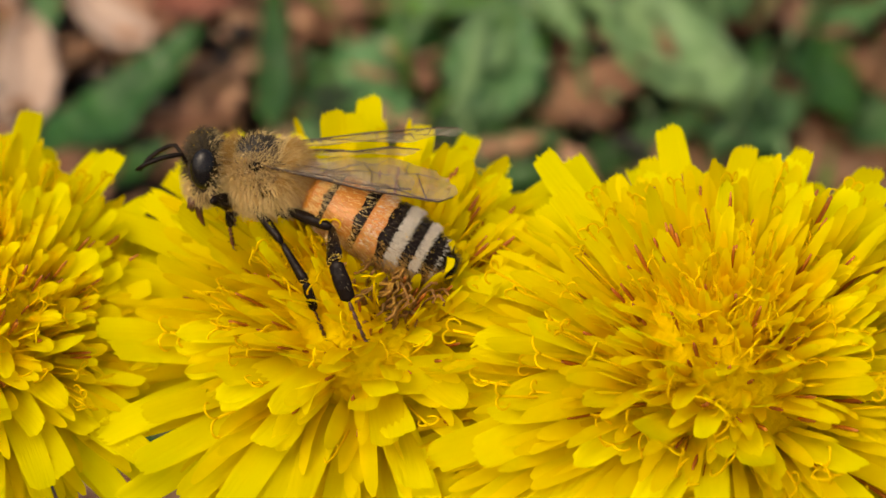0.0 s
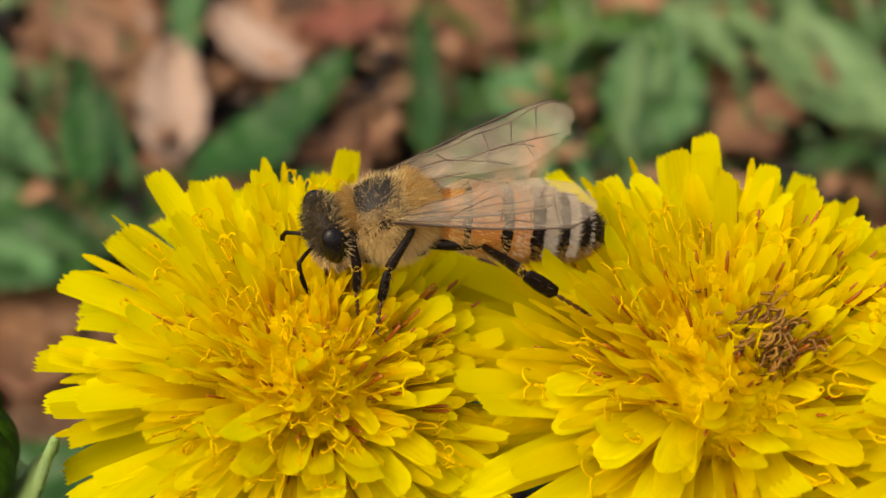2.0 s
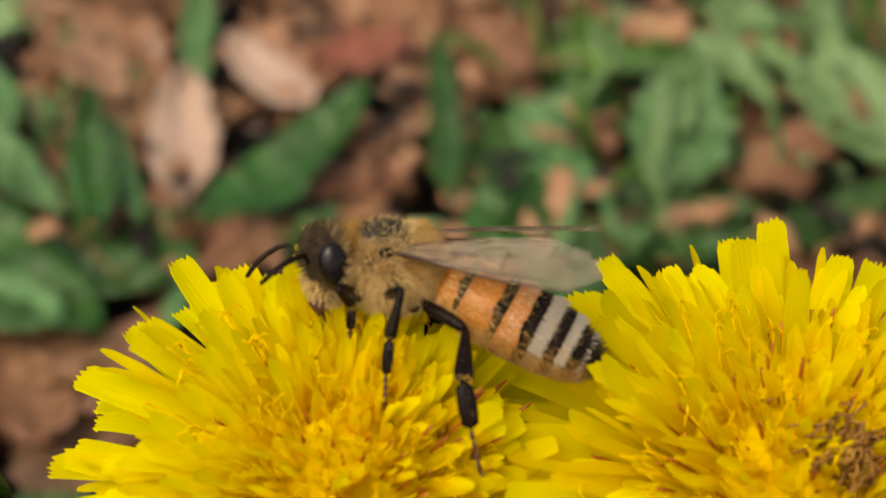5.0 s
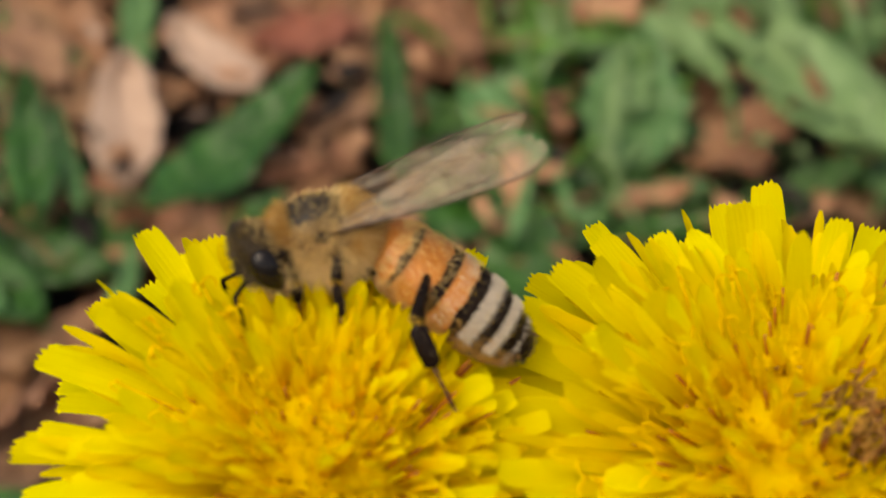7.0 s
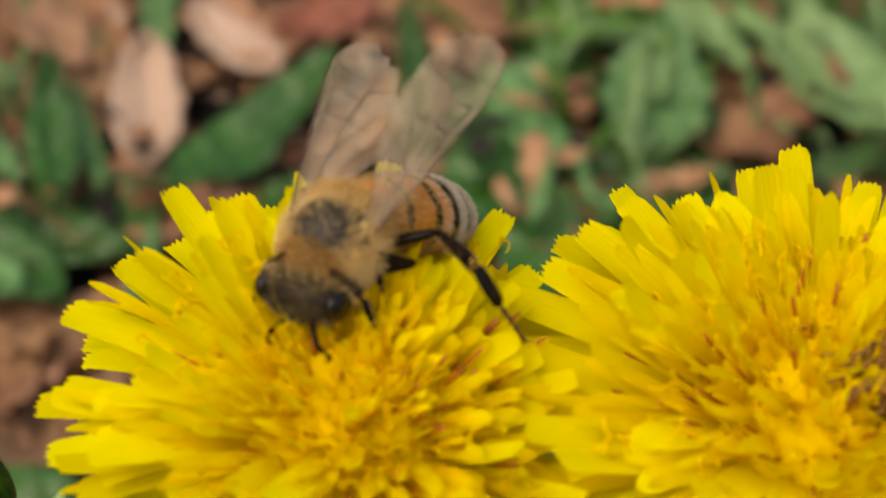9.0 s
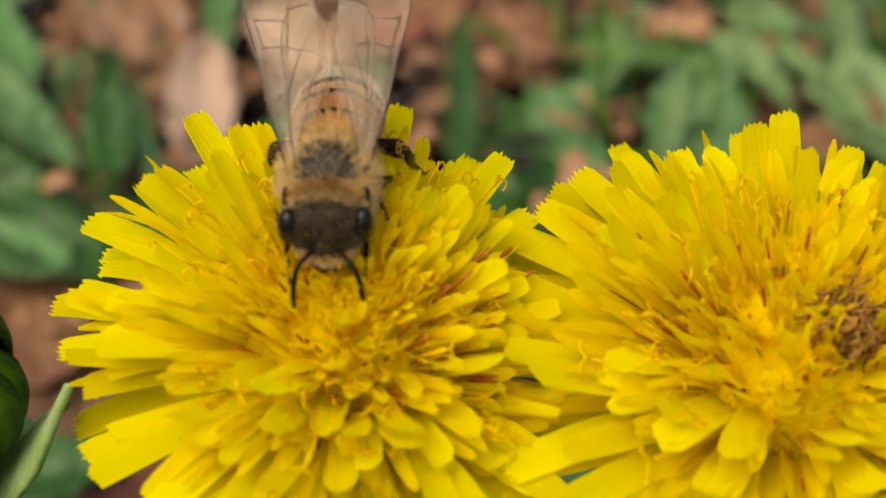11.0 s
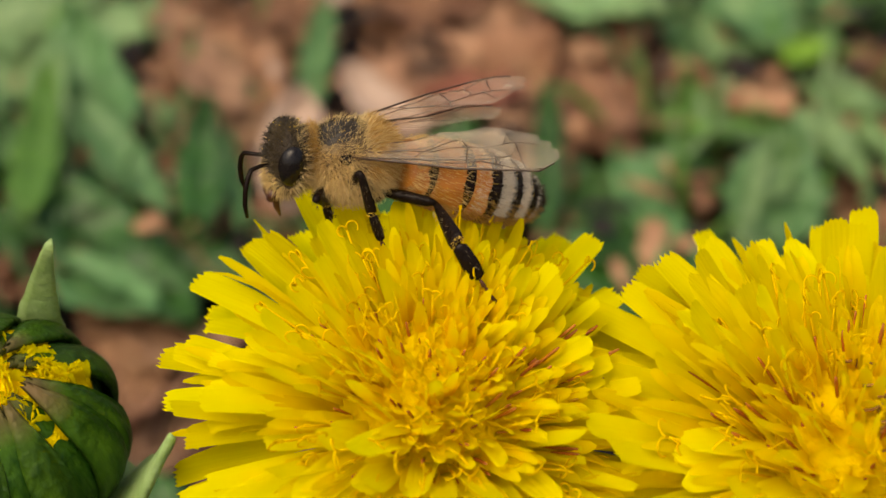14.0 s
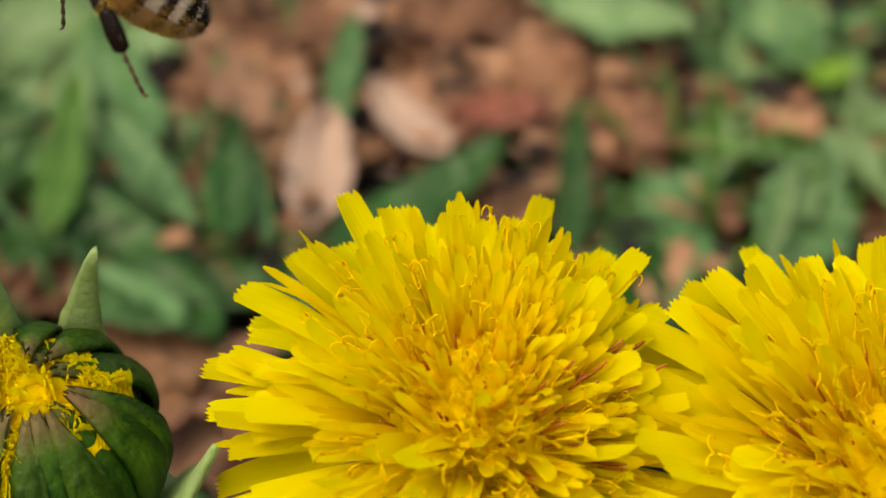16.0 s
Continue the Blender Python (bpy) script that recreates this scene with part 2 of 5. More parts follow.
# ---- dandelion flowers ----
def petal_mesh(rng, length, width, rise, droop, teeth=1.0, mat=PETAL):
    """A strap floret along +x from a narrow tube, with a blunt five-toothed tip, lightly cupped and five-ribbed."""
    vs, fs, across = [], [], 11
    steps = (0, 0.1, 0.22, 0.38, 0.56, 0.74, 0.88, 0.96, 1.0)
    twist, sway = rng.uniform(-0.3, 0.3), rng.uniform(-0.06, 0.06)
    wave, deep = rng.uniform(0, 6.28), rng.uniform(0.05, 0.2)
    cut = [rng.uniform(-0.13, 0.09) for _ in range(across)]
    for i, u in enumerate(steps):
        w = width * float(np.interp(u, (0, 0.12, 0.45, 0.72, 0.88, 0.96, 1.0), (0.28, 0.42, 0.94, 1.0, 0.93, 0.86, 0.8) if teeth > 0.7 else (0.28, 0.42, 0.92, 1.0, 0.88, 0.7, 0.42)))
        z = length * (rise * u * (1 - u) * 2.0 - droop * u ** 2.4)
        for k in range(across):
            s = k / (across - 1) * 2 - 1
            x = u * length
            if i == len(steps) - 1:
                x += teeth * ((0.1 * MM if k % 2 else -0.09 * MM) + cut[k] * MM) - (0.36 - 0.28 * teeth) * width * s * s
            hollow = deep * width * s * s * (1.25 - 0.8 * u) + (0.028 * width if k % 2 else 0) + 0.03 * width * math.sin(wave + 5 * u + 2 * s)
            y = s * w / 2
            vs.append((x, y * math.cos(twist * u) + sway * length * u * u, z + hollow + y * math.sin(twist * u)))
    for i in range(len(steps) - 1):
        for k in range(across - 1):
            a = i * across + k
            fs.append((a, a + 1, a + across + 1, a + across))
    return mesh_of("petal", vs, fs, mat)


def style_mesh(rng, length, curl):
    """A thread-thin style, rising and splitting in two curled ends."""
    r = 0.048 * MM
    stem = [(length * u, 0, 0.1 * length * u * u) for u in (0, 0.4, 0.75, 1.0)]
    parts = [tube(stem, [r * 1.2, r * 1.1, r, r], 5)]
    for side in (-1, 1):
        rad = curl * rng.uniform(0.75, 1.15)
        turn = rng.uniform(3.4, 5.2)
        pts = []
        for i in range(9):
            a = turn * i / 8
            q = rad * (1 - 0.045 * i)
            pts.append((length + q * math.sin(a), side * (q - q * math.cos(a)), 0.1 * length + 0.03 * length * i / 8))
        parts.append(tube(pts, [r * (1 - 0.05 * i) for i in range(9)], 5))
    vs, fs = merged(*parts)
    return mesh_of("style", vs, fs, STYLE)


def anther_mesh(length):
    vs, fs = tube([(0, 0, 0), (length * 0.3, 0, 0), (length * 0.8, 0, 0), (length, 0, 0)], [0.03 * MM, 0.075 * MM, 0.09 * MM, 0.05 * MM], 5)
    return mesh_of("anther_tube", vs, fs, ANTHER)


frng = random.Random(11)
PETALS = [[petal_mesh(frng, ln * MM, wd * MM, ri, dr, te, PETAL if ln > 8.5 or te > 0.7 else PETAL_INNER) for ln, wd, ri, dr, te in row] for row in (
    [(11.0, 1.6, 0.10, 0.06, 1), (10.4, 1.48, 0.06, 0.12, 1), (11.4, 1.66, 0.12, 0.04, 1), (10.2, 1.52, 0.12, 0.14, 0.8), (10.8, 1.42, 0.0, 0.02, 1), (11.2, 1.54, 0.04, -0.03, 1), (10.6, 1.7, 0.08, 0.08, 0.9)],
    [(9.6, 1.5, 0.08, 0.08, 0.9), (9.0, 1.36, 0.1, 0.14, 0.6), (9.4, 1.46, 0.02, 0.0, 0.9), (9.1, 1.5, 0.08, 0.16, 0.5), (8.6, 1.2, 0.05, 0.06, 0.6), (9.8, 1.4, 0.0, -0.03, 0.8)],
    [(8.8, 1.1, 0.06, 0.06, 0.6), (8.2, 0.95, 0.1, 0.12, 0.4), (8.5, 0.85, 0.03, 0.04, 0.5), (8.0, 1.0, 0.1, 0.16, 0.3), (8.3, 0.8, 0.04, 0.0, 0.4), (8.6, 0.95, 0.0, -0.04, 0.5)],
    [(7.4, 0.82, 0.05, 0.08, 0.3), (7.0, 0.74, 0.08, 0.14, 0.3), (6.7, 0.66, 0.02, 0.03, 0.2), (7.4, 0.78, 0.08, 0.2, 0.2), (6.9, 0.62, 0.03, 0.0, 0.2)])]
STYLES = [style_mesh(frng, ln * MM, cu * MM) for ln, cu in ((6.2, 0.28), (5.7, 0.36), (5.4, 0.24), (6.7, 0.32), (6.0, 0.4))]
ANTHERS = [anther_mesh(ln * MM) for ln in (1.7, 2.3)]


def along(az, el, base, spin=0.0):
    """A pose whose x axis leaves base at azimuth az and elevation el, in radians."""
    return Matrix.Translation(base) @ Matrix.Rotation(az, 4, "Z") @ Matrix.Rotation(-el, 4, "Y") @ Matrix.Rotation(spin, 4, "X")


def flower(label, centre, size, lean, seed, crowd, withered=None, count=290, tubes=150, gaps=(), low=(), fine=620, curls=140, broad=1.0):
    """crowd: (azimuth, half width, lift in degrees, shortening) of neighbours that push the petals up."""
    rng = random.Random(seed)
    thing = empty("dandelion_flower", pose(centre[0] * MM, centre[1] * MM, 0))
    tagged(thing, label, "flower", "dandelion flowers")
    top = centre[2] * MM
    tilt = Matrix.Translation((0, 0, top)) @ pose(0, 0, 0, *lean) @ Matrix.Scale(size, 4)
    vs, fs = tube([(0, 0, 0), (0.6 * MM, 0.4 * MM, top * 0.5), (0, 0, top - 8 * MM)], [1.6 * MM, 1.5 * MM, 1.5 * MM], 10)
    child("stem", mesh_of("stem", vs, fs, STEM), thing, label="hollow pale green stem")
    vs, fs = lathe_x([(-9 * MM, 1.2 * MM, 1.2 * MM, 0), (-8 * MM, 3.0 * MM, 3.0 * MM, 0), (-5.5 * MM, 3.5 * MM, 3.5 * MM, 0), (-3.6 * MM, 2.9 * MM, 2.9 * MM, 0)], 16)
    child("receptacle", mesh_of("receptacle", vs, fs, BRACT), thing, tilt @ Matrix.Rotation(-math.pi / 2, 4, "Y"), "green cup of bracts")
    vs, fs = lathe_x([(a * MM, r * MM, r * MM, 0) for a, r in ((-4.2, 3.4), (-3.2, 4.5), (-1.8, 5.1), (-0.4, 5.1), (0.9, 4.6), (2.1, 3.7), (3.0, 2.4), (3.5, 1.1), (3.65, 0.1))], 28)
    child("floret_base", mesh_of("floret_base", vs, fs, PACKED), thing, tilt @ Matrix.Rotation(-math.pi / 2, 4, "Y"), "packed amber tubes of the florets")
    for i in range(count):
        k = i / (count - 1)
        az = i * 2.399963 + rng.uniform(-0.16, 0.16)
        el = -10 + 93 * k ** 0.95 + rng.uniform(-6, 6)
        short = 1.0
        for a0, half, lift, cut in crowd:
            d = (az - radians(a0) + math.pi) % (2 * math.pi) - math.pi
            near = min(1, 1.6 * max(0, 1 - abs(d) / radians(half)))
            el += lift * near * (1 - k) ** 0.6
            short -= cut * near * (1 - k) ** 0.7
        row = 0 if k < 0.36 else 1 if k < 0.6 else 2 if k < 0.82 else 3
        rb, zb = (3.0 * (1 - k) ** 0.6) * MM, (-3.6 + 1.3 * k) * MM
        base = (rb * math.cos(az), rb * math.sin(az), zb)
        tip = rb + (11, 9.2, 7, 5)[row] * math.cos(radians(min(el, 92))) * 0.9 * MM
        spin, grow = rng.uniform(-1, 1) * (0.22, 0.3, 0.45, 0.6)[row], rng.uniform(0.88, 1.07)
        if k < 0.5 and any(abs((math.degrees(az) - g + 180) % 360 - 180) < w for g, w in gaps):
            continue
        if withered and row and math.hypot(tip * math.cos(az) - withered[0] * MM, tip * math.sin(az) - withered[1] * MM) < 1.3 * MM:
            continue
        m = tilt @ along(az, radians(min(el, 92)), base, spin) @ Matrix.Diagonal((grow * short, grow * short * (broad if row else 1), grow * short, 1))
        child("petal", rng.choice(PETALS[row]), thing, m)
    for az, el, grow in low:
        az = radians(az)
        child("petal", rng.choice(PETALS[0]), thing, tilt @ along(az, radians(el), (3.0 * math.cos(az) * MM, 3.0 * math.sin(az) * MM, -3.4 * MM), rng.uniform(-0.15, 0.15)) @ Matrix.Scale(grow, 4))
    pairs = []
    for i in range(fine):
        k = rng.uniform(0.02, 1.0) ** 1.05
        az = rng.uniform(0, 2 * math.pi)
        el, short = -6 + 94 * k + rng.uniform(-6, 6), 1.0
        for a0, half, lift, cut in crowd:
            d = (az - radians(a0) + math.pi) % (2 * math.pi) - math.pi
            near = min(1, 1.6 * max(0, 1 - abs(d) / radians(half)))
            el += lift * near * (1 - k) ** 0.6
            short -= cut * near * (1 - k) ** 0.7
        if k < 0.5 and any(abs((math.degrees(az) - g + 180) % 360 - 180) < w for g, w in gaps):
            continue
        ln = (10.4 - 3.4 * k) * short * rng.uniform(0.82, 1.05) * MM
        wd, bow, tw = rng.uniform(0.4, 0.74) * (1.5 - 0.6 * k) * MM, rng.uniform(-0.04, 0.22), rng.uniform(-0.5, 0.5)
        rb, zb = 3.0 * (1 - k) ** 0.6 * MM, (-3.4 + 1.3 * k) * MM
        tip = rb + ln * math.cos(radians(min(el, 92))) * 0.9
        if withered and math.hypot(tip * math.cos(az) - withered[0] * MM, tip * math.sin(az) - withered[1] * MM) < 1.3 * MM:
            continue
        m = along(az, radians(min(el, 95)), (rb * math.cos(az), rb * math.sin(az), zb), rng.uniform(-0.8, 0.8))
        vs, fs = [], []
        for j in range(7):
            u = (0, 0.2, 0.4, 0.62, 0.82, 0.95, 1.0)[j]
            w = wd * (0.35 + 0.65 * min(1, u * 1.6)) * (1.0, 1.0, 1.0, 1.0, 0.95, 0.7, 0.25)[j]
            for sd, up in ((-1, 0.16), (0, 0), (1, 0.16)):
                vs.append(m @ Vector((u * ln, sd * w / 2 + tw * ln * 0.12 * u * u, ln * (0.14 * u - bow * u ** 3) + up * w)))
        for j in range(6):
            for q in (0, 1):
                fs.append((j * 3 + q, j * 3 + q + 1, j * 3 + q + 4, j * 3 + q + 3))
        pairs.append((vs, fs))
    vs, fs = merged(*pairs)
    tagged(child("inner_floret", mesh_of("inner_floret", vs, fs, PETAL_THIN), thing, tilt, "crowded narrow yellow inner florets"), kind="stuff")
    for i in range(curls):
        k = rng.uniform(0.2, 0.95)
        az = rng.uniform(0, 2 * math.pi)
        el, short = 16 + 70 * k ** 1.2 + rng.uniform(-8, 8), 1.0
        for a0, half, lift, cut in crowd:
            d = (az - radians(a0) + math.pi) % (2 * math.pi) - math.pi
            near = max(0, 1 - abs(d) / radians(half))
            el += lift * near * (1 - k)
            short -= max(0, cut) * min(1, 1.6 * near)
        r0, z0 = 3.0 * (1 - k) ** 0.6 + 0.6 * math.cos(radians(el)), -3.2 + 1.0 * k + 0.6 * math.sin(radians(el))
        m = tilt @ along(az, radians(min(el, 95)), (r0 * math.cos(az) * MM, r0 * math.sin(az) * MM, z0 * MM), rng.uniform(0, 6.28)) @ Matrix.Scale(rng.uniform(0.85, 1.1) * (1.34 - 0.3 * k) * short, 4)
        child("style", rng.choice(STYLES), thing, m)
    for i in range(tubes):
        k = rng.uniform(0.2, 0.95)
        az = rng.uniform(0, 2 * math.pi)
        el = 14 + 70 * k ** 1.2 + rng.uniform(-8, 8)
        up = rng.uniform(3.4, 5.2)
        r0, z0 = 3.0 * (1 - k) ** 0.6 + up * math.cos(radians(el)), -3.2 + 1.0 * k + up * math.sin(radians(el))
        m = tilt @ along(az, radians(el), (r0 * math.cos(az) * MM, r0 * math.sin(az) * MM, z0 * MM)) @ Matrix.Scale(rng.uniform(0.8, 1.2), 4)
        child("anther_tube", rng.choice(ANTHERS), thing, m)
    if withered:
        pairs = []
        for i in range(95):
            x, y = (rng.gauss(withered[0], 0.6) * MM, rng.gauss(withered[1], 0.72) * MM)
            h = rng.uniform(1.6, 3.4) * MM
            z = 1.0 * MM
            pts = [(x, y, z)]
            dx, dy = rng.uniform(-0.8, 0.8) * MM, rng.uniform(-0.8, 0.8) * MM
            for j in range(1, 7):
                a = max(0, j - 3) * 1.1
                pts.append((x + dx * j / 3 + 0.3 * MM * math.sin(a), y + dy * j / 3, z + h * min(1, j / 4) + 0.25 * MM * math.cos(a)))
            pairs.append(tube(pts, [0.08 * MM] * 7, 4))
        vs, fs = merged(*pairs)
        child("withered_floret", mesh_of("withered_floret", vs, fs, BROWNED), thing, tilt, "curled brown withered florets")
    return thing


flower("open yellow dandelion head beside a closed bud", (0.2, 0.3, 80.3), 0.98, (8, 8, 0), 3, [(12, 58, 24, 0.33), (134, 58, 7, -0.09), (203, 40, 0, 0.04)], gaps=((168, 6), (207, 6), (226, 4), (141, 4)), curls=200, low=((180, 2, 0.95), (189, 3, 0.96), (197, 5, 0.92), (216, -4, 0.93), (236, -6, 0.93)))
flower("open yellow dandelion head with a brown withered patch", (20.5, 1.7, 79.8), 1.13, (9, 1, 0), 7, [(-15, 60, 16, 0.25), (178, 62, 12, -0.03), (50, 48, 0, 0.1), (120, 26, 0, 0.08), (92, 24, 0, 0.12)], (1.3, -1.6), count=250, fine=430, curls=90, broad=1.12)
flower("broad open yellow dandelion head with reddish florets", (38.5, -2.5, 81.5), 1.2, (9, -2, 0), 19, [(90, 75, 0, 0.22), (205, 60, 0, -0.1)], tubes=200)


# ---- closed dandelion bud ----
def bract_mesh(length, width, bulge, hook, mat):
    """A thick bract that wraps a bud: it swells, then closes in at the tip."""
    vs, fs, n, across = [], [], 14, 7
    for side in (0, 1):
        for i in range(n):
            u = i / (n - 1)
            w = width * float(np.interp(u, (0, 0.3, 0.6, 0.85, 1), (0.7, 1, 0.95, 0.62, 0.12)))
            t = min(1, u / 0.55) if u < 0.55 else 1
            r0 = bulge * (0.35 + 0.65 * math.sin(t * math.pi / 2)) if u < 0.55 else bulge * math.cos((u - 0.55) / 0.45 * math.pi / 2 * 0.84) ** 0.8
            for k in range(across):
                s = k / (across - 1) * 2 - 1
                y = s * w / 2
                r = r0 + hook * u ** 3 - 0.75 * y * y / (2 * bulge) * 1.6 + 0.24 * MM * (1 - s * s) - side * 0.3 * MM
                vs.append((r, y, length * u))
    for side in (0, 1):
        o = side * n * across
        for i in range(n - 1):
            for k in range(across - 1):
                a = o + i * across + k
                q = (a, a + 1, a + across + 1, a + across)
                fs.append(q if side == 0 else q[::-1])
    o = n * across
    for i in range(n - 1):
        for k in (0, across - 1):
            a = i * across + k
            fs.append((a, a + across, a + across + o, a + o))
    return mesh_of("bract", vs, fs, mat)


def bud():
    rng = random.Random(5)
    thing = empty("dandelion_bud", pose(-22.4 * MM, 0.8 * MM, 0))
    tagged(thing, "closed green dandelion bud with yellow tips showing", "flower bud")
    top = Matrix.Translation((0, 0, 68.2 * MM)) @ pose(0, 0, 0, 15, 3, 0) @ Matrix.Diagonal((1.18, 1.18, 1.0, 1.0))
    vs, fs = tube([(0, 0, 0), (1 * MM, 0, 30 * MM), (0, 0, 67 * MM)], [1.7 * MM, 1.6 * MM, 1.9 * MM], 10)
    child("stem", mesh_of("stem", vs, fs, STEM), thing)
    vs, fs = lathe_x([(0.5 * MM, 2.0 * MM, 2.0 * MM, 0), (3 * MM, 4.3 * MM, 4.3 * MM, 0), (5.5 * MM, 4.7 * MM, 4.7 * MM, 0), (7.6 * MM, 4.45 * MM, 4.45 * MM, 0), (9.0 * MM, 3.7 * MM, 3.7 * MM, 0), (9.6 * MM, 2.0 * MM, 2.0 * MM, 0)], 20)
    child("bud_core", mesh_of("bud_core", vs, fs, BRACT), thing, top @ Matrix.Rotation(-math.pi / 2, 4, "Y"))
    vs, fs = lathe_x([(a * MM, r * MM, r * MM, 0) for a, r in ((7.0, 4.4), (8.6, 4.2), (9.8, 3.4), (10.5, 2.0), (10.8, 0.1))], 20)
    child("petal_bed", mesh_of("petal_bed", vs, fs, PACKED), thing, top @ Matrix.Rotation(-math.pi / 2, 4, "Y"), "tight yellow core of unopened florets")
    under = [bract_mesh(ln * MM, 3.0 * MM, 4.95 * MM, hk * MM, BUD_BRACT) for ln, hk in ((11.3, -0.3), (11.7, -0.1))]
    over = [bract_mesh(ln * MM, 2.5 * MM, 5.45 * MM, hk * MM, BUD_BRACT) for ln, hk in ((11.6, -0.1), (12.1, 0.1), (11.2, -0.2))]
    for kinds, places in ((under, (-62, -24, 58, 97, 175, 215, 245)), (over, (-76, -44, -6, 10, 48, 78, 107, 164, 195, 232, 254))):
        for az in places:
            child("bract", rng.choice(kinds), thing, top @ Matrix.Rotation(radians(az + rng.uniform(-2, 2)), 4, "Z"))
    tips = [petal_mesh(rng, 5.0 * MM, 1.6 * MM, 0.05, -0.03, 0.3) for _ in range(3)]
    for i in range(190):
        az, rad = rng.uniform(0, 6.28), 2.6 * rng.random() ** 0.5 * MM
        if i > 90:
            az, rad = radians(rng.choice((29, 135, 135, -91)) + rng.uniform(-6, 6)), rng.uniform(2.0, 3.2) * MM
        child("petal", rng.choice(tips), thing, top @ along(az, radians(rng.uniform(85, 95)), (rad * math.cos(az), rad * math.sin(az), (6.7 - 2.2 * (rad / 4 / MM) ** 2) * MM), rng.uniform(0, 6)))
    for az, wide, sway, run in ((87, 3.0, -1.5, ((4.2, 2.0), (5.2, 7.0), (5.2, 11.0), (5.0, 15.8))), (124, 2.6, 0, ((4.4, 3.0), (5.0, 8.0), (5.2, 11.5), (5.4, 15.0))),
                          (-10, 5.0, 0, ((1.8, 0.6), (4.6, 1.5), (6.7, 6.0), (8.4, 11.9))), (-62, 4.2, 0, ((1.8, 0.4), (4.6, 0.6), (6.8, -1.6), (8.0, -6.0))), (-120, 4.0, 0, ((1.8, 0.4), (4.8, 1.0), (6.6, -1.0), (7.6, -5.5)))):
        vs, fs = [], []
        for i in range(13):
            u = i / 12 * 3
            j = min(2, int(u))
            g = u - j
            r, z = (run[j][q] + (run[j + 1][q] - run[j][q]) * g for q in (0, 1))
            w = wide * (1 - (u / 3) ** (0.95 if run[3][1] > 12 else 2.4)) + 0.06
            for s in (-1, -0.5, 0, 0.5, 1):
                vs.append((r * MM + 0.15 * s * s * w * MM, s * w / 2 * MM * (1 + 0.06 * math.sin(i * 2.3 + s)) + sway * (u / 3) ** 2 * MM, z * MM + 0.12 * abs(s) * w * MM))
        for i in range(12):
            for k in range(4):
                a = i * 5 + k
                fs.append((a, a + 1, a + 6, a + 5))
        ob = child("outer_bract", mesh_of("outer_bract", vs, fs, PALE_BRACT), thing, top @ Matrix.Rotation(radians(az), 4, "Z"), "pale green reflexed bract")
        ob.modifiers.new("thick", "SOLIDIFY").thickness = 0.35 * MM


bud()


# ---- fallen leaves, weeds and grass on the soil ----
def leaf_mesh(name, rng, length, width, curl, fold, lobes, mat, blunt=0.0, jag=0.3, crumple=0.09):
    """A leaf along +x with a midrib; curl bends it up along its length, fold lifts its edges."""
    vs, fs, n, across = [], [], 23, 7
    ph = rng.uniform(0, 9)
    for i in range(n):
        u = i / (n - 1)
        w = width * (math.sin(math.pi * (0.06 + 0.94 * u ** 0.85)) ** 0.7 * (1 - blunt) + blunt * min(1, 6 * u, 6 * (1 - u) + 0.2))
        w *= 1 - lobes * (0.5 + 0.5 * math.cos(u * 22 + ph))
        for k in range(across):
            s = k / (across - 1) * 2 - 1
            rough = noise.noise(Vector((u * 4, s * 2, ph))) + 0.45 * noise.noise(Vector((u * 11, s * 4, ph + 3)))
            z = length * curl * (u - 0.5) ** 2 * 2 + fold * width * s * s * 0.5 + width * crumple * rough - width * 0.04 * (k == 3)
            ragged = noise.noise(Vector((u * 7, math.copysign(3, s), ph * 2))) + 0.6 * noise.noise(Vector((u * 17, math.copysign(5, s), ph)))
            vs.append((u * length, s * w / 2 * (1 + jag * ragged), z))
    for i in range(n - 1):
        for k in range(across - 1):
            a = i * across + k
            fs.append((a, a + 1, a + across + 1, a + across))
    me = mesh_of(name, vs, fs, mat)
    return me


def leaf(name, me, x, y, z, rz, tilt, roll, label, category, group, scale=1.0, rib=False):
    ob = new(name, me)
    ob.matrix_basis = pose(x * MM, y * MM, z * MM, roll, -tilt, rz) @ Matrix.Scale(scale, 4)
    ob.modifiers.new("thick", "SOLIDIFY").thickness = 0.4 * MM
    if rib:
        row = [me.vertices[i * 7 + 3].co + Vector((0, 0, 0.15 * MM)) for i in range(0, 23, 2)]
        vs, fs = tube(row, [0.45 * MM * (1 - 0.07 * i) for i in range(12)], 5)
        child("midrib", mesh_of("midrib", vs, fs, me.materials[0]), ob)
    tagged(ob, label, category, group)
    return ob


grng = random.Random(23)
DRY = [leaf_mesh("fallen_leaf", grng, 42 * MM, wd * MM, cu, 0.5, 0.05, m, bl, 0.65, 0.26) for m, wd, cu, bl in ((LITTER, 24, 0.25, 0), (LITTER_TAN, 18, 0.4, 0.2), (LITTER, 30, 0.15, 0.3), (LITTER_RED, 22, 0.3, 0), (LITTER, 14, 0.5, 0.1), (LITTER_TAN, 26, 0.1, 0.3), (LITTER_PINK, 20, 0.35, 0.1), (LITTER_PINK, 28, 0.2, 0.3))]
GREEN = [leaf_mesh("weed_leaf", grng, 46 * MM, wd * MM, cu, 0.3, lo, m) for wd, cu, lo, m in ((16, 0.3, 0.3, LEAF), (18, 0.2, 0.1, LEAF_PALE), (14, 0.35, 0.35, LEAF), (20, 0.15, 0.05, LEAF_PALE))]
BLADE = [leaf_mesh("grass_blade", grng, 60 * MM, 4.5 * MM, 0.15, 0.6, 0.0, m, 0.5) for m in (LEAF, LEAF_PALE, LEAF_BRIGHT)]
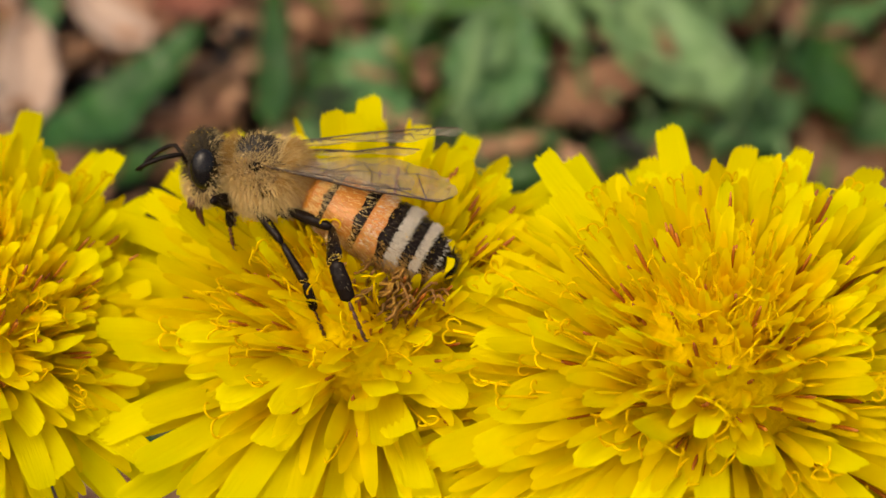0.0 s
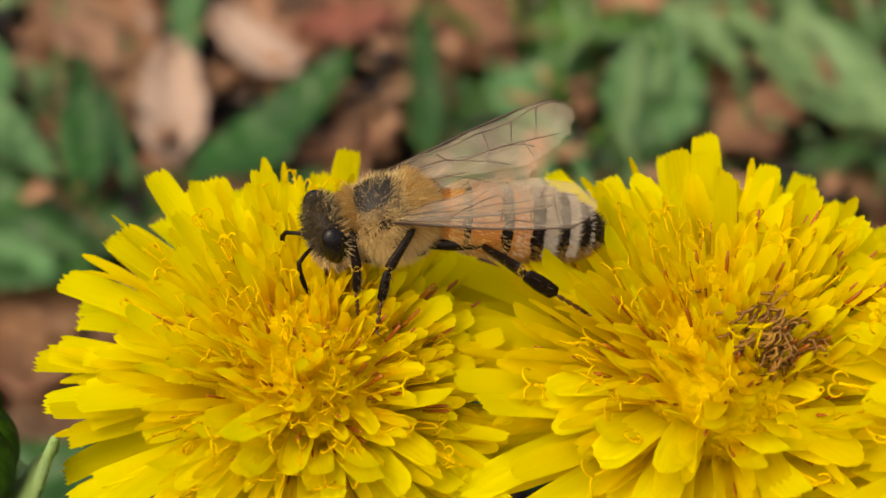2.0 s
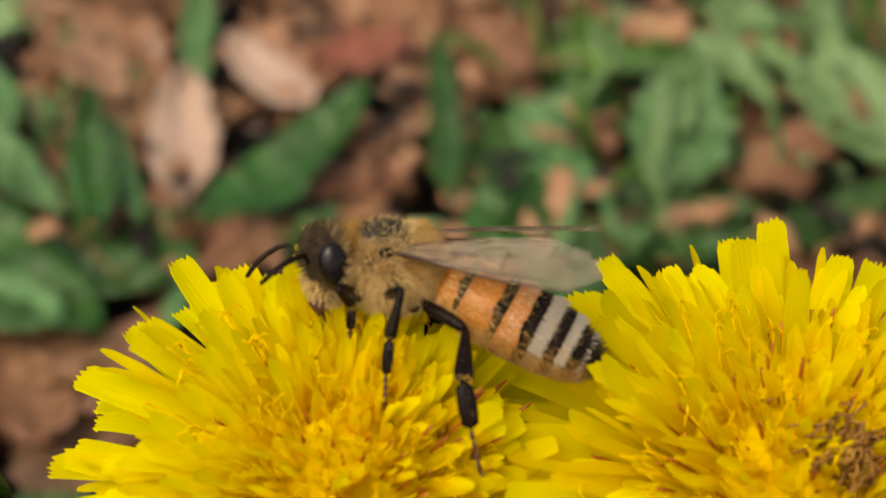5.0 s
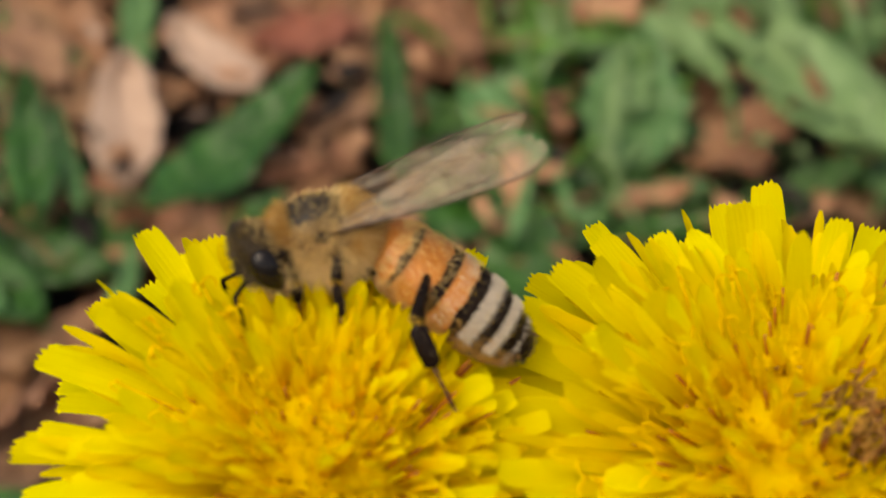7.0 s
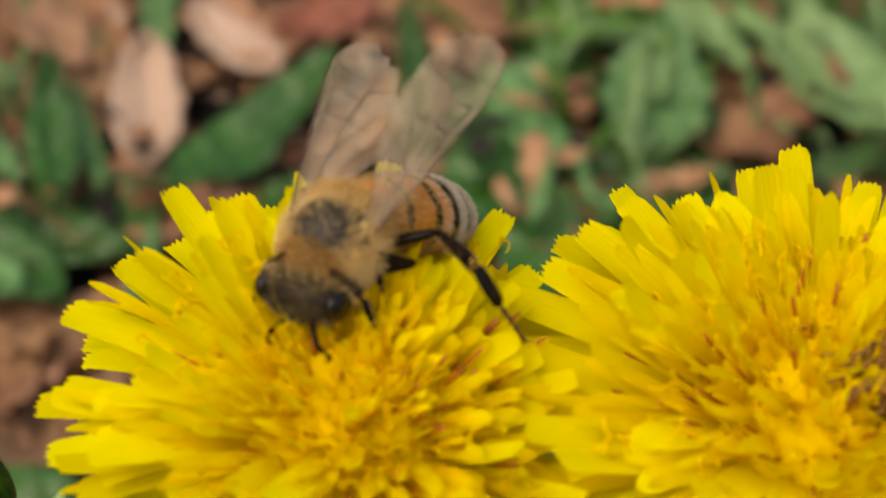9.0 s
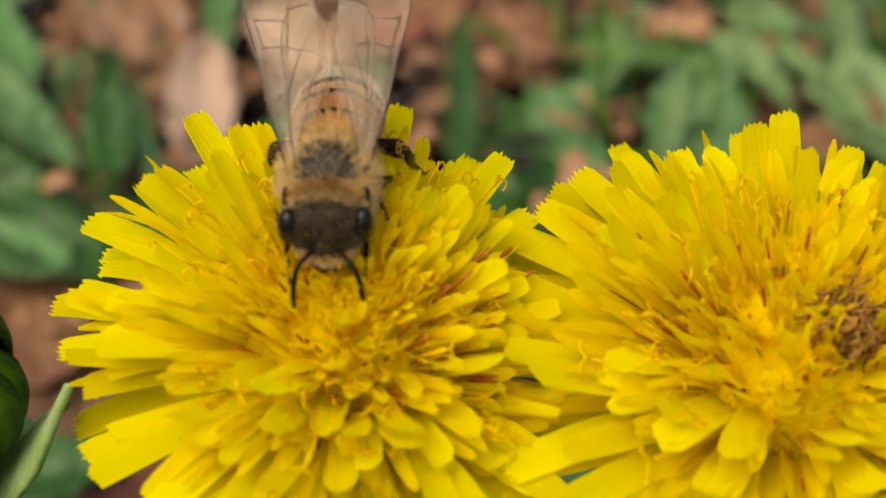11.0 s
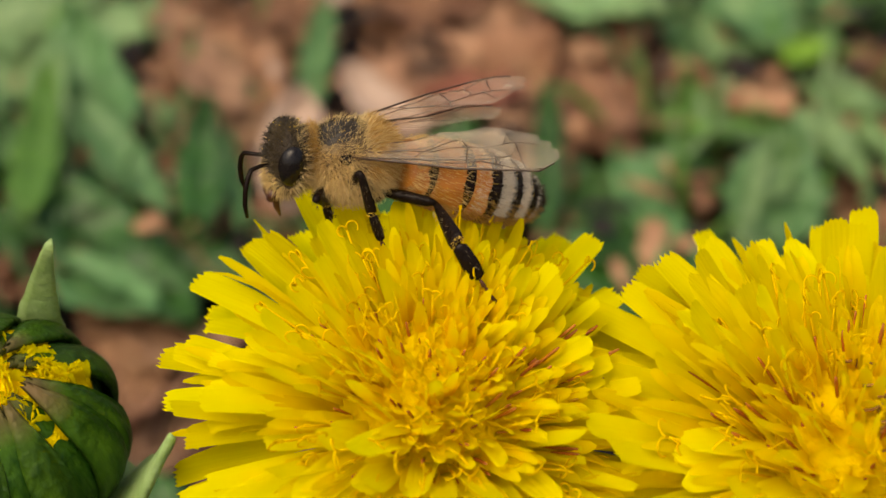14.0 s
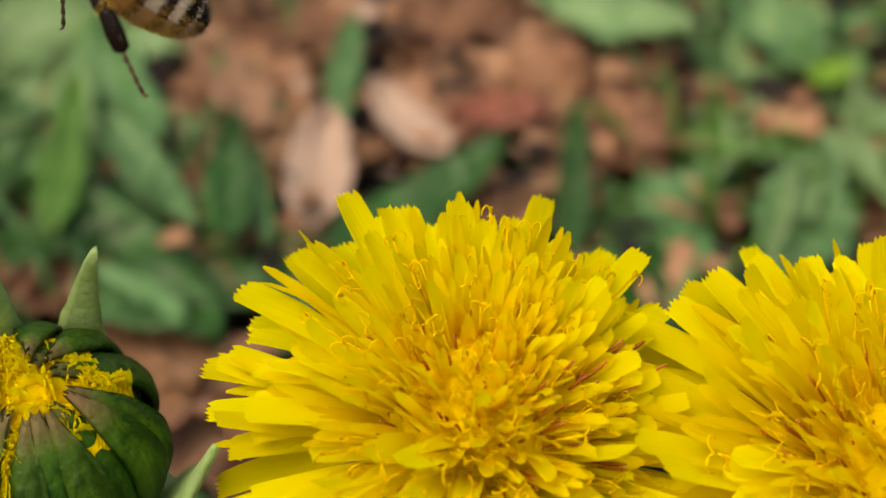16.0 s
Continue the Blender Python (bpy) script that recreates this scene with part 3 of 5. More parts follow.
for i in range(250):
    x, y = grng.uniform(-105, 105), grng.uniform(20, 235)
    leaf("fallen_leaf", grng.choice(DRY), x, y, grng.uniform(0.5, 4), grng.uniform(0, 360), grng.uniform(-12, 14), grng.uniform(-25, 25), "curled brown dry leaf fallen on the soil", "leaf", "fallen leaves", grng.uniform(0.22, 0.62), True)
for i in range(46):
    x, y = grng.choice((-1, 1)) * grng.uniform(48, 110) + 5, grng.uniform(40, 235)
    leaf("weed_leaf", grng.choice(GREEN), x, y, grng.uniform(2, 6), grng.uniform(0, 360), grng.uniform(5, 30), grng.uniform(-30, 30), "green weed leaf among fallen leaves", "leaf", "weed leaves", grng.uniform(0.4, 0.8), True)
for x0, x1, y0, y1, many in ((8, 64, 92, 170, 34), (-80, -42, 70, 150, 18)):
    for i in range(many):
        leaf("weed_leaf", grng.choice(GREEN), grng.uniform(x0, x1), grng.uniform(y0, y1), grng.uniform(2, 5), grng.uniform(0, 360), grng.uniform(2, 22), grng.uniform(-25, 25), "green weed leaf among fallen leaves", "leaf", "weed leaves", grng.uniform(0.25, 0.5), True)
for i in range(34):
    leaf("grass_blade", grng.choice(BLADE), grng.uniform(-105, 105), grng.uniform(95, 230), 1, grng.uniform(0, 360), grng.uniform(8, 25), grng.uniform(-30, 30), "slender green grass blade rising from the litter", "grass", "grass blades", grng.uniform(0.3, 0.6))


def chosen(name, mat, x0, y0, x1, y1, width, z0, z1, label, category, curl=0.1, fold=0.3, lobes=0.0, blunt=0.0, roll=0):
    """A leaf from one place on the plan to another."""
    ln = math.hypot(x1 - x0, y1 - y0, z1 - z0)
    me = leaf_mesh(name, grng, ln * MM, width * MM, curl, fold, lobes, mat, blunt * (0.7 if name == "fallen_leaf" else 0.5), *((0.25, 0.1) if name != "fallen_leaf" else (0.12, 0.08) if mat == LITTER_PALE else (0.6, 0.22)))
    leaf(name, me, x0, y0, z0, math.degrees(math.atan2(y1 - y0, x1 - x0)), math.degrees(math.asin((z1 - z0) / ln)), roll, label, category, "fallen leaves" if name == "fallen_leaf" else "weed leaves" if name == "weed_leaf" else "grass blades", 1.0, True)


chosen("fallen_leaf", LITTER_TAN, -45.2, 132.9, -32.6, 108.3, 6.6, 9, 10, "long tan dry leaf lying on the litter", "leaf", 0.15, 0.4, 0, 0.4)
chosen("fallen_leaf", LITTER_PALE, -27.9, 101.2, -29.7, 117.4, 7.6, 8, 13, "pale pinkish dry leaf, cupped, on the litter", "leaf", 0.15, 0.5, 0, 0.4)
chosen("grass_blade", LEAF_PALE, -29.2, 118.8, -30.3, 138.1, 4.1, 9, 13, "broad grey-green grass blade in the litter", "grass", 0.05, 0.5, 0, 0.6)
chosen("weed_leaf", LEAF, -24.4, 94.3, -8.7, 113.6, 7.9, 10, 13, "dark green smooth weed leaf", "leaf", 0.2, 0.3, 0, 0.45)
chosen("weed_leaf", LEAF, -36.2, 93.3, -39.6, 113.2, 5.3, 9, 14, "dark green weed leaf standing up", "leaf", 0.1, 0.5, 0, 0.4)
chosen("grass_blade", LEAF_PALE, -32.2, 97.0, -36.6, 110.7, 2.4, 9, 12, "narrow grey-green leaf edge in the litter", "grass", 0.1, 0.4, 0, 0.5)
chosen("weed_leaf", LEAF, -49.9, 94.1, -27.3, 86.5, 9.7, 8, 9, "low green weed leaf in shade", "leaf", 0.1, 0.3, 0.1, 0.3)
chosen("fallen_leaf", LITTER_PINK, -24.8, 131.3, -15.0, 115.2, 9.4, 8, 10, "light pinkish brown dry leaf", "leaf", 0.1, 0.3, 0, 0.6)
chosen("fallen_leaf", LITTER_RED, -15.3, 127.5, -4.6, 127.5, 8.1, 8, 9, "reddish brown dry leaf on the soil", "leaf", 0.1, 0.3, 0, 0.6)
chosen("fallen_leaf", LITTER_TAN, -5.2, 136.5, -3.6, 112.4, 5.1, 7, 8, "tan dry leaf standing on edge", "leaf", 0.1, 0.3, 0, 0.6)
chosen("fallen_leaf", LITTER, 4.0, 150.5, 5.7, 116.7, 10.5, 5, 8, "brown dry leaf in the litter", "leaf", 0.2, 0.3, 0, 0.6)
chosen("grass_blade", LEAF, 0.4, 100.6, -1.8, 124.9, 4.0, 9, 13, "short upright green grass blade", "grass", 0.1, 0.4, 0, 0.5)
chosen("fallen_leaf", LITTER_PINK, -13.1, 108.6, -3.9, 104.5, 6.2, 6, 8, "pinkish brown dry leaf scrap", "leaf", 0.2, 0.4, 0, 0.6)
chosen("fallen_leaf", LITTER_PINK, -20.3, 95.0, -19.6, 101.1, 2.5, 7, 9, "small pale dry leaf scrap", "leaf", 0.1, 0.3, 0, 0.6)
chosen("weed_leaf", LEAF_PALE, 14.1, 102.8, 6.7, 116.5, 6.2, 9, 11, "grey-green small weed leaf", "leaf", 0.1, 0.3, 0, 0.2)
chosen("grass_blade", LEAF_PALE, 12.3, 99.0, 11.6, 112.8, 1.8, 9, 12, "slender grey-green stalk in the litter", "grass", 0.1, 0.3, 0, 0.5)
chosen("weed_leaf", LEAF_BRIGHT, 13.4, 135.7, 25.1, 124.3, 6.3, 7, 9, "green narrow weed leaf", "leaf", 0.1, 0.3, 0, 0.4)
chosen("weed_leaf", LEAF_PALE, 24.1, 103.0, 26.0, 120.3, 11.1, 9, 14, "grey-green triangular weed leaf", "leaf", 0.1, 0.35, 0, 0)
chosen("fallen_leaf", LITTER, 33.0, 120.9, 43.1, 114.0, 9.3, 6, 8, "brown dry leaf between weeds", "leaf", 0.2, 0.4, 0, 0.6)
chosen("weed_leaf", LEAF_MINT, 40.0, 124.3, 50.9, 100.2, 13.8, 10, 12, "broad grey-green lobed weed leaf", "leaf", 0.1, 0.3, 0.06, 0.45)
chosen("grass_blade", LEAF_MINT, 29.3, 137.6, 38.4, 118.0, 4.6, 10, 12, "pale green grass blade leaning over", "grass", 0.1, 0.4, 0, 0.5)
chosen("grass_blade", LEAF_MINT, 41.6, 143.9, 43.0, 117.5, 3.8, 10, 12, "pale green grass blade in the litter", "grass", 0.1, 0.4, 0, 0.5)
chosen("fallen_leaf", LITTER_TAN, 46.7, 136.4, 54.8, 137.5, 8.5, 7, 8, "tan dry leaf by the weeds", "leaf", 0.1, 0.3, 0, 0.6)
chosen("weed_leaf", LEAF, 13.5, 104.2, 33.3, 98.6, 7.4, 7, 9, "dark green low weed leaf", "leaf", 0.1, 0.3, 0.1, 0.3)
chosen("weed_leaf", LEAF, 25.3, 107.3, 35.3, 111.0, 5.9, 7, 9, "dark green low weed leaf", "leaf", 0.1, 0.3, 0.05, 0.3)
chosen("fallen_leaf", LITTER_TAN, 20.3, 137.2, 28.2, 134.6, 7.4, 6, 8, "tan dry leaf scrap on soil", "leaf", 0.1, 0.3, 0, 0.6)
chosen("weed_leaf", LEAF, 3.0, 103.9, 14.7, 106.9, 5.8, 7, 8, "dark green low weed leaf", "leaf", 0.1, 0.3, 0.05, 0.3)
chosen("weed_leaf", LEAF_MINT, -76.0, 131.3, -49.5, 127.9, 14.1, 9, 10, "broad grey-green weed leaf", "leaf", 0.1, 0.3, 0.08, 0.4)
chosen("weed_leaf", LEAF_MINT, -52.4, 91.2, -60.2, 122.1, 6.3, 8, 13, "grey-green upright weed leaf", "leaf", 0.1, 0.4, 0, 0.3)
chosen("weed_leaf", LEAF, -68.4, 104.4, -57.0, 106.0, 7.0, 8, 9, "green low weed leaf on the soil", "leaf", 0.1, 0.3, 0, 0.4)
chosen("weed_leaf", LEAF, -54.6, 98.2, -32.9, 79.2, 11.4, 10, 9, "green pointed weed leaf", "leaf", 0.1, 0.3, 0.05, 0.1)
chosen("fallen_leaf", LITTER_RED, -59.4, 123.2, -52.9, 122.2, 5.5, 8, 8, "reddish dry leaf scrap", "leaf", 0.1, 0.3, 0, 0.6)
chosen("fallen_leaf", LITTER, -47.1, 90.5, -34.8, 76.1, 8.8, 4, 6, "brown dry leaf in the litter", "leaf", 0.1, 0.3, 0, 0.6)
chosen("fallen_leaf", LITTER_PINK, -50.9, 109.0, -40.8, 100.2, 6.5, 5, 6, "pinkish brown dry leaf scrap", "leaf", 0.1, 0.3, 0, 0.6)
chosen("weed_leaf", LEAF, -41.5, 98.0, -40.7, 87.5, 5.7, 6, 6, "dark green low weed leaf", "leaf", 0.1, 0.3, 0, 0.4)
chosen("fallen_leaf", LITTER, -48.7, 147.8, -32.1, 137.8, 15.9, 6, 7, "brown dry leaf in the litter", "leaf", 0.2, 0.3, 0, 0.6)
chosen("fallen_leaf", LITTER, -26.5, 147.3, -10.4, 152.1, 14.6, 6, 7, "brown dry leaf in the litter", "leaf", 0.2, 0.3, 0, 0.6)
chosen("fallen_leaf", LITTER_TAN, -11.0, 138.3, -4.7, 151.5, 4.9, 8, 9, "long tan dry leaf lying on the litter", "leaf", 0.2, 0.3, 0, 0.5)
chosen("weed_leaf", LEAF_MINT, -11.2, 156.9, 11.3, 142.2, 12.1, 10, 12, "broad grey-green weed leaf", "leaf", 0.1, 0.3, 0.05, 0.4)
chosen("weed_leaf", LEAF_PALE, 17.3, 157.7, 25.8, 137.9, 10.6, 10, 12, "grey-green weed leaf on the litter", "leaf", 0.1, 0.3, 0.05, 0.4)
chosen("weed_leaf", LEAF_BRIGHT, 25.2, 145.6, 32.3, 137.8, 6.9, 11, 13, "small bright green young leaf", "leaf", 0.1, 0.3, 0, 0.3)
chosen("fallen_leaf", LITTER_PINK, 19.0, 138.9, 26.3, 132.7, 7.9, 7, 9, "pinkish tan dry leaf between weeds", "leaf", 0.1, 0.3, 0, 0.6)
chosen("weed_leaf", LEAF_BRIGHT, 11.2, 127.3, 23.6, 123.7, 7.1, 8, 10, "green low weed leaf on the soil", "leaf", 0.1, 0.3, 0.05, 0.3)
chosen("fallen_leaf", LITTER, 0.4, 138.8, 9.3, 128.3, 6.7, 6, 7, "brown dry leaf in the litter", "leaf", 0.2, 0.4, 0, 0.6)
chosen("weed_leaf", LEAF_PALE, -71.8, 114.7, -62.3, 110.7, 7.9, 9, 10, "grey-green weed leaf on the litter", "leaf", 0.1, 0.3, 0, 0.3)
chosen("weed_leaf", LEAF_BRIGHT, -38.1, 123.1, -33.6, 117.8, 2.8, 10, 11, "small bright green young leaf", "leaf", 0.1, 0.3, 0, 0.3)
chosen("weed_leaf", LEAF, -32.9, 101.9, -27.6, 89.0, 7.6, 6, 7, "dark green low weed leaf", "leaf", 0.1, 0.3, 0, 0.3)
chosen("weed_leaf", LEAF, -39.9, 53.5, -28.2, 56.5, 9.0, 8, 9, "dark green low weed leaf under the flowers", "leaf", 0.1, 0.3, 0, 0.3)
chosen("weed_leaf", LEAF_PALE, -49.5, 86.9, -36.9, 80.1, 8.3, 9, 10, "grey-green weed leaf on the litter", "leaf", 0.1, 0.3, 0.05, 0.3)
chosen("fallen_leaf", LITTER, -44.2, 79.9, -36.1, 69.3, 8.9, 5, 5, "brown dry leaf in the litter", "leaf", 0.1, 0.3, 0, 0.6)
chosen("weed_leaf", LEAF, 2.9, 108.2, 14.1, 118.6, 8.8, 7, 9, "dark green low weed leaf", "leaf", 0.1, 0.3, 0.05, 0.3)
chosen("weed_leaf", LEAF, 9.6, 125.1, 19.6, 113.5, 8.0, 6, 8, "dark green low weed leaf", "leaf", 0.1, 0.3, 0.05, 0.3)
chosen("weed_leaf", LEAF, 3.1, 100.4, 13.6, 112.2, 9.4, 7, 9, "dark green low weed leaf", "leaf", 0.1, 0.3, 0.05, 0.3)
chosen("weed_leaf", LEAF_MINT, -75.2, 142.3, -57.0, 132.3, 11.3, 9, 11, "grey-green weed leaf on the litter", "leaf", 0.1, 0.3, 0.05, 0.4)
chosen("weed_leaf", LEAF_MINT, -72.0, 121.6, -60.5, 132.5, 9.6, 10, 12, "grey-green weed leaf on the litter", "leaf", 0.1, 0.3, 0.1, 0.3)
chosen("weed_leaf", LEAF_PALE, -62.6, 111.2, -48.3, 105.2, 9.5, 8, 9, "grey-green weed leaf on the litter", "leaf", 0.1, 0.3, 0.1, 0.2)
chosen("weed_leaf", LEAF, -58.7, 88.9, -52.4, 99.0, 8.8, 8, 9, "green low weed leaf on the soil", "leaf", 0.1, 0.3, 0.1, 0.3)
chosen("weed_leaf", LEAF_MINT, -56.9, 126.6, -50.9, 136.4, 5.8, 9, 11, "pale green weed leaf on the litter", "leaf", 0.1, 0.3, 0.1, 0.3)
chosen("grass_blade", LEAF_MINT, 16.4, 123.3, 34.1, 118.7, 3.2, 10, 12, "pale green grass blade in the litter", "grass", 0.1, 0.4, 0, 0.5)
chosen("grass_blade", LEAF_PALE, 12.3, 109.3, 13.6, 123.2, 1.5, 10, 12, "slender grey-green stalk in the litter", "grass", 0.1, 0.3, 0, 0.5)
chosen("weed_leaf", LEAF_MINT, 28.8, 137.8, 36.2, 127.0, 7.4, 10, 12, "pale green weed leaf on the litter", "leaf", 0.1, 0.3, 0.1, 0.3)
chosen("grass_blade", LEAF_MINT, 17.4, 133.9, 32.7, 123.7, 3.4, 10, 12, "pale green grass blade in the litter", "grass", 0.1, 0.4, 0, 0.5)
chosen("weed_leaf", LEAF_BRIGHT, 29.3, 129.0, 41.5, 125.7, 5.4, 8, 9, "bright green weed leaf on the litter", "leaf", 0.1, 0.3, 0, 0.4)
chosen("fallen_leaf", LITTER_PINK, -52.8, 147.9, -29.6, 147.2, 22.0, 4, 5, "large pinkish brown dry leaf in the litter", "leaf", 0.1, 0.25, 0, 0.5)
chosen("fallen_leaf", LITTER_PINK, -28.9, 147.6, -4.6, 154.0, 19.8, 4, 5, "large pinkish brown dry leaf in the litter", "leaf", 0.1, 0.25, 0, 0.5)
chosen("fallen_leaf", LITTER_TAN, -11.4, 141.4, -3.4, 154.3, 9.4, 7, 8, "tan dry leaf lying on the litter", "leaf", 0.15, 0.3, 0, 0.5)
chosen("fallen_leaf", LITTER_PINK, -1.1, 132.8, 10.9, 125.6, 12.5, 5, 6, "pinkish brown dry leaf in the litter", "leaf", 0.15, 0.3, 0, 0.5)
chosen("fallen_leaf", LITTER_PINK, 19.2, 140.5, 30.8, 130.7, 10.6, 6, 7, "pinkish tan dry leaf between weeds", "leaf", 0.1, 0.3, 0, 0.6)
chosen("weed_leaf", LEAF_MINT, -66.9, 108.7, -61.5, 132.2, 11.1, 9, 11, "pale green weed leaf on the litter", "leaf", 0.1, 0.3, 0.08, 0.3)
chosen("weed_leaf", LEAF_BRIGHT, -55.3, 98.7, -60.9, 129.2, 5.3, 9, 13, "green upright weed leaf", "leaf", 0.1, 0.4, 0, 0.3)
chosen("weed_leaf", LEAF_BRIGHT, -73.8, 131.7, -60.8, 139.5, 8.5, 8, 9, "green low weed leaf", "leaf", 0.1, 0.3, 0.05, 0.3)
chosen("weed_leaf", LEAF_MINT, 17.4, 139.5, 26.0, 156.6, 10.9, 9, 11, "pale green weed leaf on the litter", "leaf", 0.1, 0.3, 0.05, 0.35)
chosen("weed_leaf", LEAF_LIME, 24.9, 142.7, 31.4, 141.7, 7.2, 10, 12, "small lime green young leaf", "leaf", 0.1, 0.3, 0, 0.3)
chosen("weed_leaf", LEAF_BRIGHT, 14.6, 126.5, 25.2, 124.5, 6.3, 8, 9, "green low weed leaf", "leaf", 0.1, 0.3, 0, 0.3)
chosen("grass_blade", LEAF_MINT, 22.7, 114.1, 26.0, 123.9, 4.0, 9, 12, "pale green grass blade in the litter", "grass", 0.1, 0.4, 0, 0.5)
chosen("grass_blade", LEAF_PALE, 11.9, 112.4, 17.0, 120.9, 2.7, 9, 12, "slender green stalk in the litter", "grass", 0.1, 0.4, 0, 0.5)
chosen("weed_leaf", LEAF, -8.4, 62.1, 0.5, 50.5, 14.3, 6, 8, "dark green low weed leaf under the flowers", "leaf", 0.1, 0.3, 0.05, 0.4)
chosen("weed_leaf", LEAF, 7.0, 67.7, 12.7, 54.8, 12.0, 6, 8, "dark green low weed leaf under the flowers", "leaf", 0.1, 0.3, 0.05, 0.4)
chosen("weed_leaf", LEAF, 11.6, 83.2, 13.6, 96.6, 8.9, 7, 10, "dark green weed leaf behind the flowers", "leaf", 0.1, 0.3, 0.05, 0.3)
chosen("weed_leaf", LEAF, 4.4, 93.9, 10.3, 106.4, 10.8, 7, 9, "dark green weed leaf behind the flowers", "leaf", 0.1, 0.3, 0.05, 0.3)
chosen("fallen_leaf", LITTER_PINK, -27.9, 97.7, -29.1, 111.1, 5.7, 5, 8, "pinkish brown stalk end of a cupped dry leaf", "leaf", 0.1, 0.4, 0, 0.2)
chosen("fallen_leaf", LITTER_PALE, -15.4, 113.3, -25.8, 124.2, 6.5, 11, 12, "pale pinkish curled dry leaf", "leaf", 0.2, 0.4, 0, 0.4)
chosen("fallen_leaf", LITTER_RED, -16.3, 121.9, -4.5, 124.2, 6.3, 11, 12, "rust red dry leaf on the litter", "leaf", 0.15, 0.3, 0, 0.5)
chosen("fallen_leaf", LITTER_PINK, -16.3, 102.8, -3.4, 106.2, 4.2, 8, 9, "pinkish brown curled dry leaf scrap", "leaf", 0.25, 0.4, 0, 0.3)
chosen("fallen_leaf", LITTER, -9.1, 112.2, -3.8, 101.6, 4.2, 8, 9, "brown dry leaf scrap on the soil", "leaf", 0.25, 0.4, 0, 0.3)
chosen("fallen_leaf", LITTER, 0.3, 134.1, 8.6, 114.9, 7.6, 8, 9, "large brown dry leaf in the litter", "leaf", 0.2, 0.3, 0, 0.4)
chosen("fallen_leaf", LITTER, 31.6, 101.8, 41.5, 112.8, 7.2, 10, 11, "brown dry leaf between weeds", "leaf", 0.15, 0.3, 0, 0.5)
chosen("grass_blade", LEAF_MINT, 21.0, 99.6, 23.9, 116.7, 2.0, 13, 16, "pale upright grass blade between weeds", "grass", 0.05, 0.4, 0, 0.5)
chosen("grass_blade", LEAF_PALE, 11.3, 89.6, 13.7, 97.2, 1.5, 12, 15, "slender green grass blade", "grass", 0.1, 0.4, 0, 0.4)
chosen("grass_blade", LEAF_PALE, 17.2, 92.1, 16.2, 97.2, 1.2, 12, 15, "slender green grass blade", "grass", 0.1, 0.4, 0, 0.4)
chosen("grass_blade", LEAF_BRIGHT, 14.2, 121.1, 24.7, 121.3, 2.5, 12, 13, "bright green grass blade lying over", "grass", 0.1, 0.4, 0, 0.4)
chosen("grass_blade", LEAF_MINT, 26.3, 126.4, 35.2, 115.7, 2.8, 12, 13, "pale green grass blade lying over", "grass", 0.1, 0.4, 0, 0.4)
chosen("weed_leaf", LEAF_PALE, 6.7, 113.6, 14.1, 116.3, 4.3, 10, 11, "small grey-green weed leaf", "leaf", 0.1, 0.3, 0.05, 0.2)
chosen("weed_leaf", LEAF_BRIGHT, -53.5, 89.7, -57.6, 113.2, 5.1, 12, 16, "green pointed weed leaf standing up", "leaf", 0.1, 0.4, 0, 0.1)
chosen("weed_leaf", LEAF_PALE, -54.2, 111.8, -39.5, 94.9, 6.0, 12, 11, "long grey-green pointed weed leaf", "leaf", 0.1, 0.35, 0, 0.1)
chosen("weed_leaf", LEAF, -36.0, 94.6, -39.2, 109.9, 5.9, 11, 14, "dark green weed leaf standing up", "leaf", 0.1, 0.4, 0, 0.2)
chosen("fallen_leaf", LITTER_TAN, -49.1, 134.1, -35.3, 112.8, 6.4, 11, 11, "long tan dry leaf lying on the litter", "leaf", 0.15, 0.35, 0, 0.3)
chosen("weed_leaf", LEAF_MINT, -7.0, 144.3, 9.3, 141.1, 7.7, 13, 14, "broad grey-green weed leaf", "leaf", 0.1, 0.3, 0, 0.4)
chosen("weed_leaf", LEAF_LIME, 25.2, 134.5, 30.4, 137.8, 4.8, 14, 15, "small lime green young leaf", "leaf", 0.1, 0.3, 0, 0.2)
chosen("fallen_leaf", LITTER_PINK, 19.6, 130.5, 26.8, 125.9, 6.1, 11, 12, "pinkish tan dry leaf between weeds", "leaf", 0.2, 0.3, 0, 0.4)
chosen("grass_blade", LEAF_MINT, 24.4, 109.0, 25.3, 119.3, 3.8, 12, 14, "pale green weed blade", "grass", 0.1, 0.4, 0, 0.3)
chosen("grass_blade", LEAF_MINT, 30.1, 126.6, 34.7, 111.9, 3.6, 12, 13, "pale green grass blade leaning over", "grass", 0.1, 0.4, 0, 0.4)
chosen("fallen_leaf", LITTER, -15.3, 97, -5.8, 102.5, 5.0, 7, 8, "brown dry leaf behind the flowers", "leaf", 0.15, 0.3, 0, 0.4)
chosen("weed_leaf", LEAF_PALE, -9, 95.1, 0, 97.5, 3.5, 8, 9, "low grey-green weed leaf behind the flowers", "leaf", 0.1, 0.3, 0.05, 0.3)
chosen("weed_leaf", LEAF_PALE, 14.7, 93.1, 23, 100.5, 4.5, 7, 8, "low grey-green weed leaf behind the flowers", "leaf", 0.1, 0.3, 0.05, 0.3)
chosen("weed_leaf", LEAF, 21.5, 94.8, 32.9, 97.2, 5.0, 7, 8, "dark green low weed leaf behind the flowers", "leaf", 0.1, 0.3, 0.05, 0.3)
chosen("fallen_leaf", LITTER_PINK, 22.3, 98.8, 30.4, 101.2, 3.4, 8, 9, "pinkish brown dry leaf behind the flowers", "leaf", 0.15, 0.3, 0, 0.4)
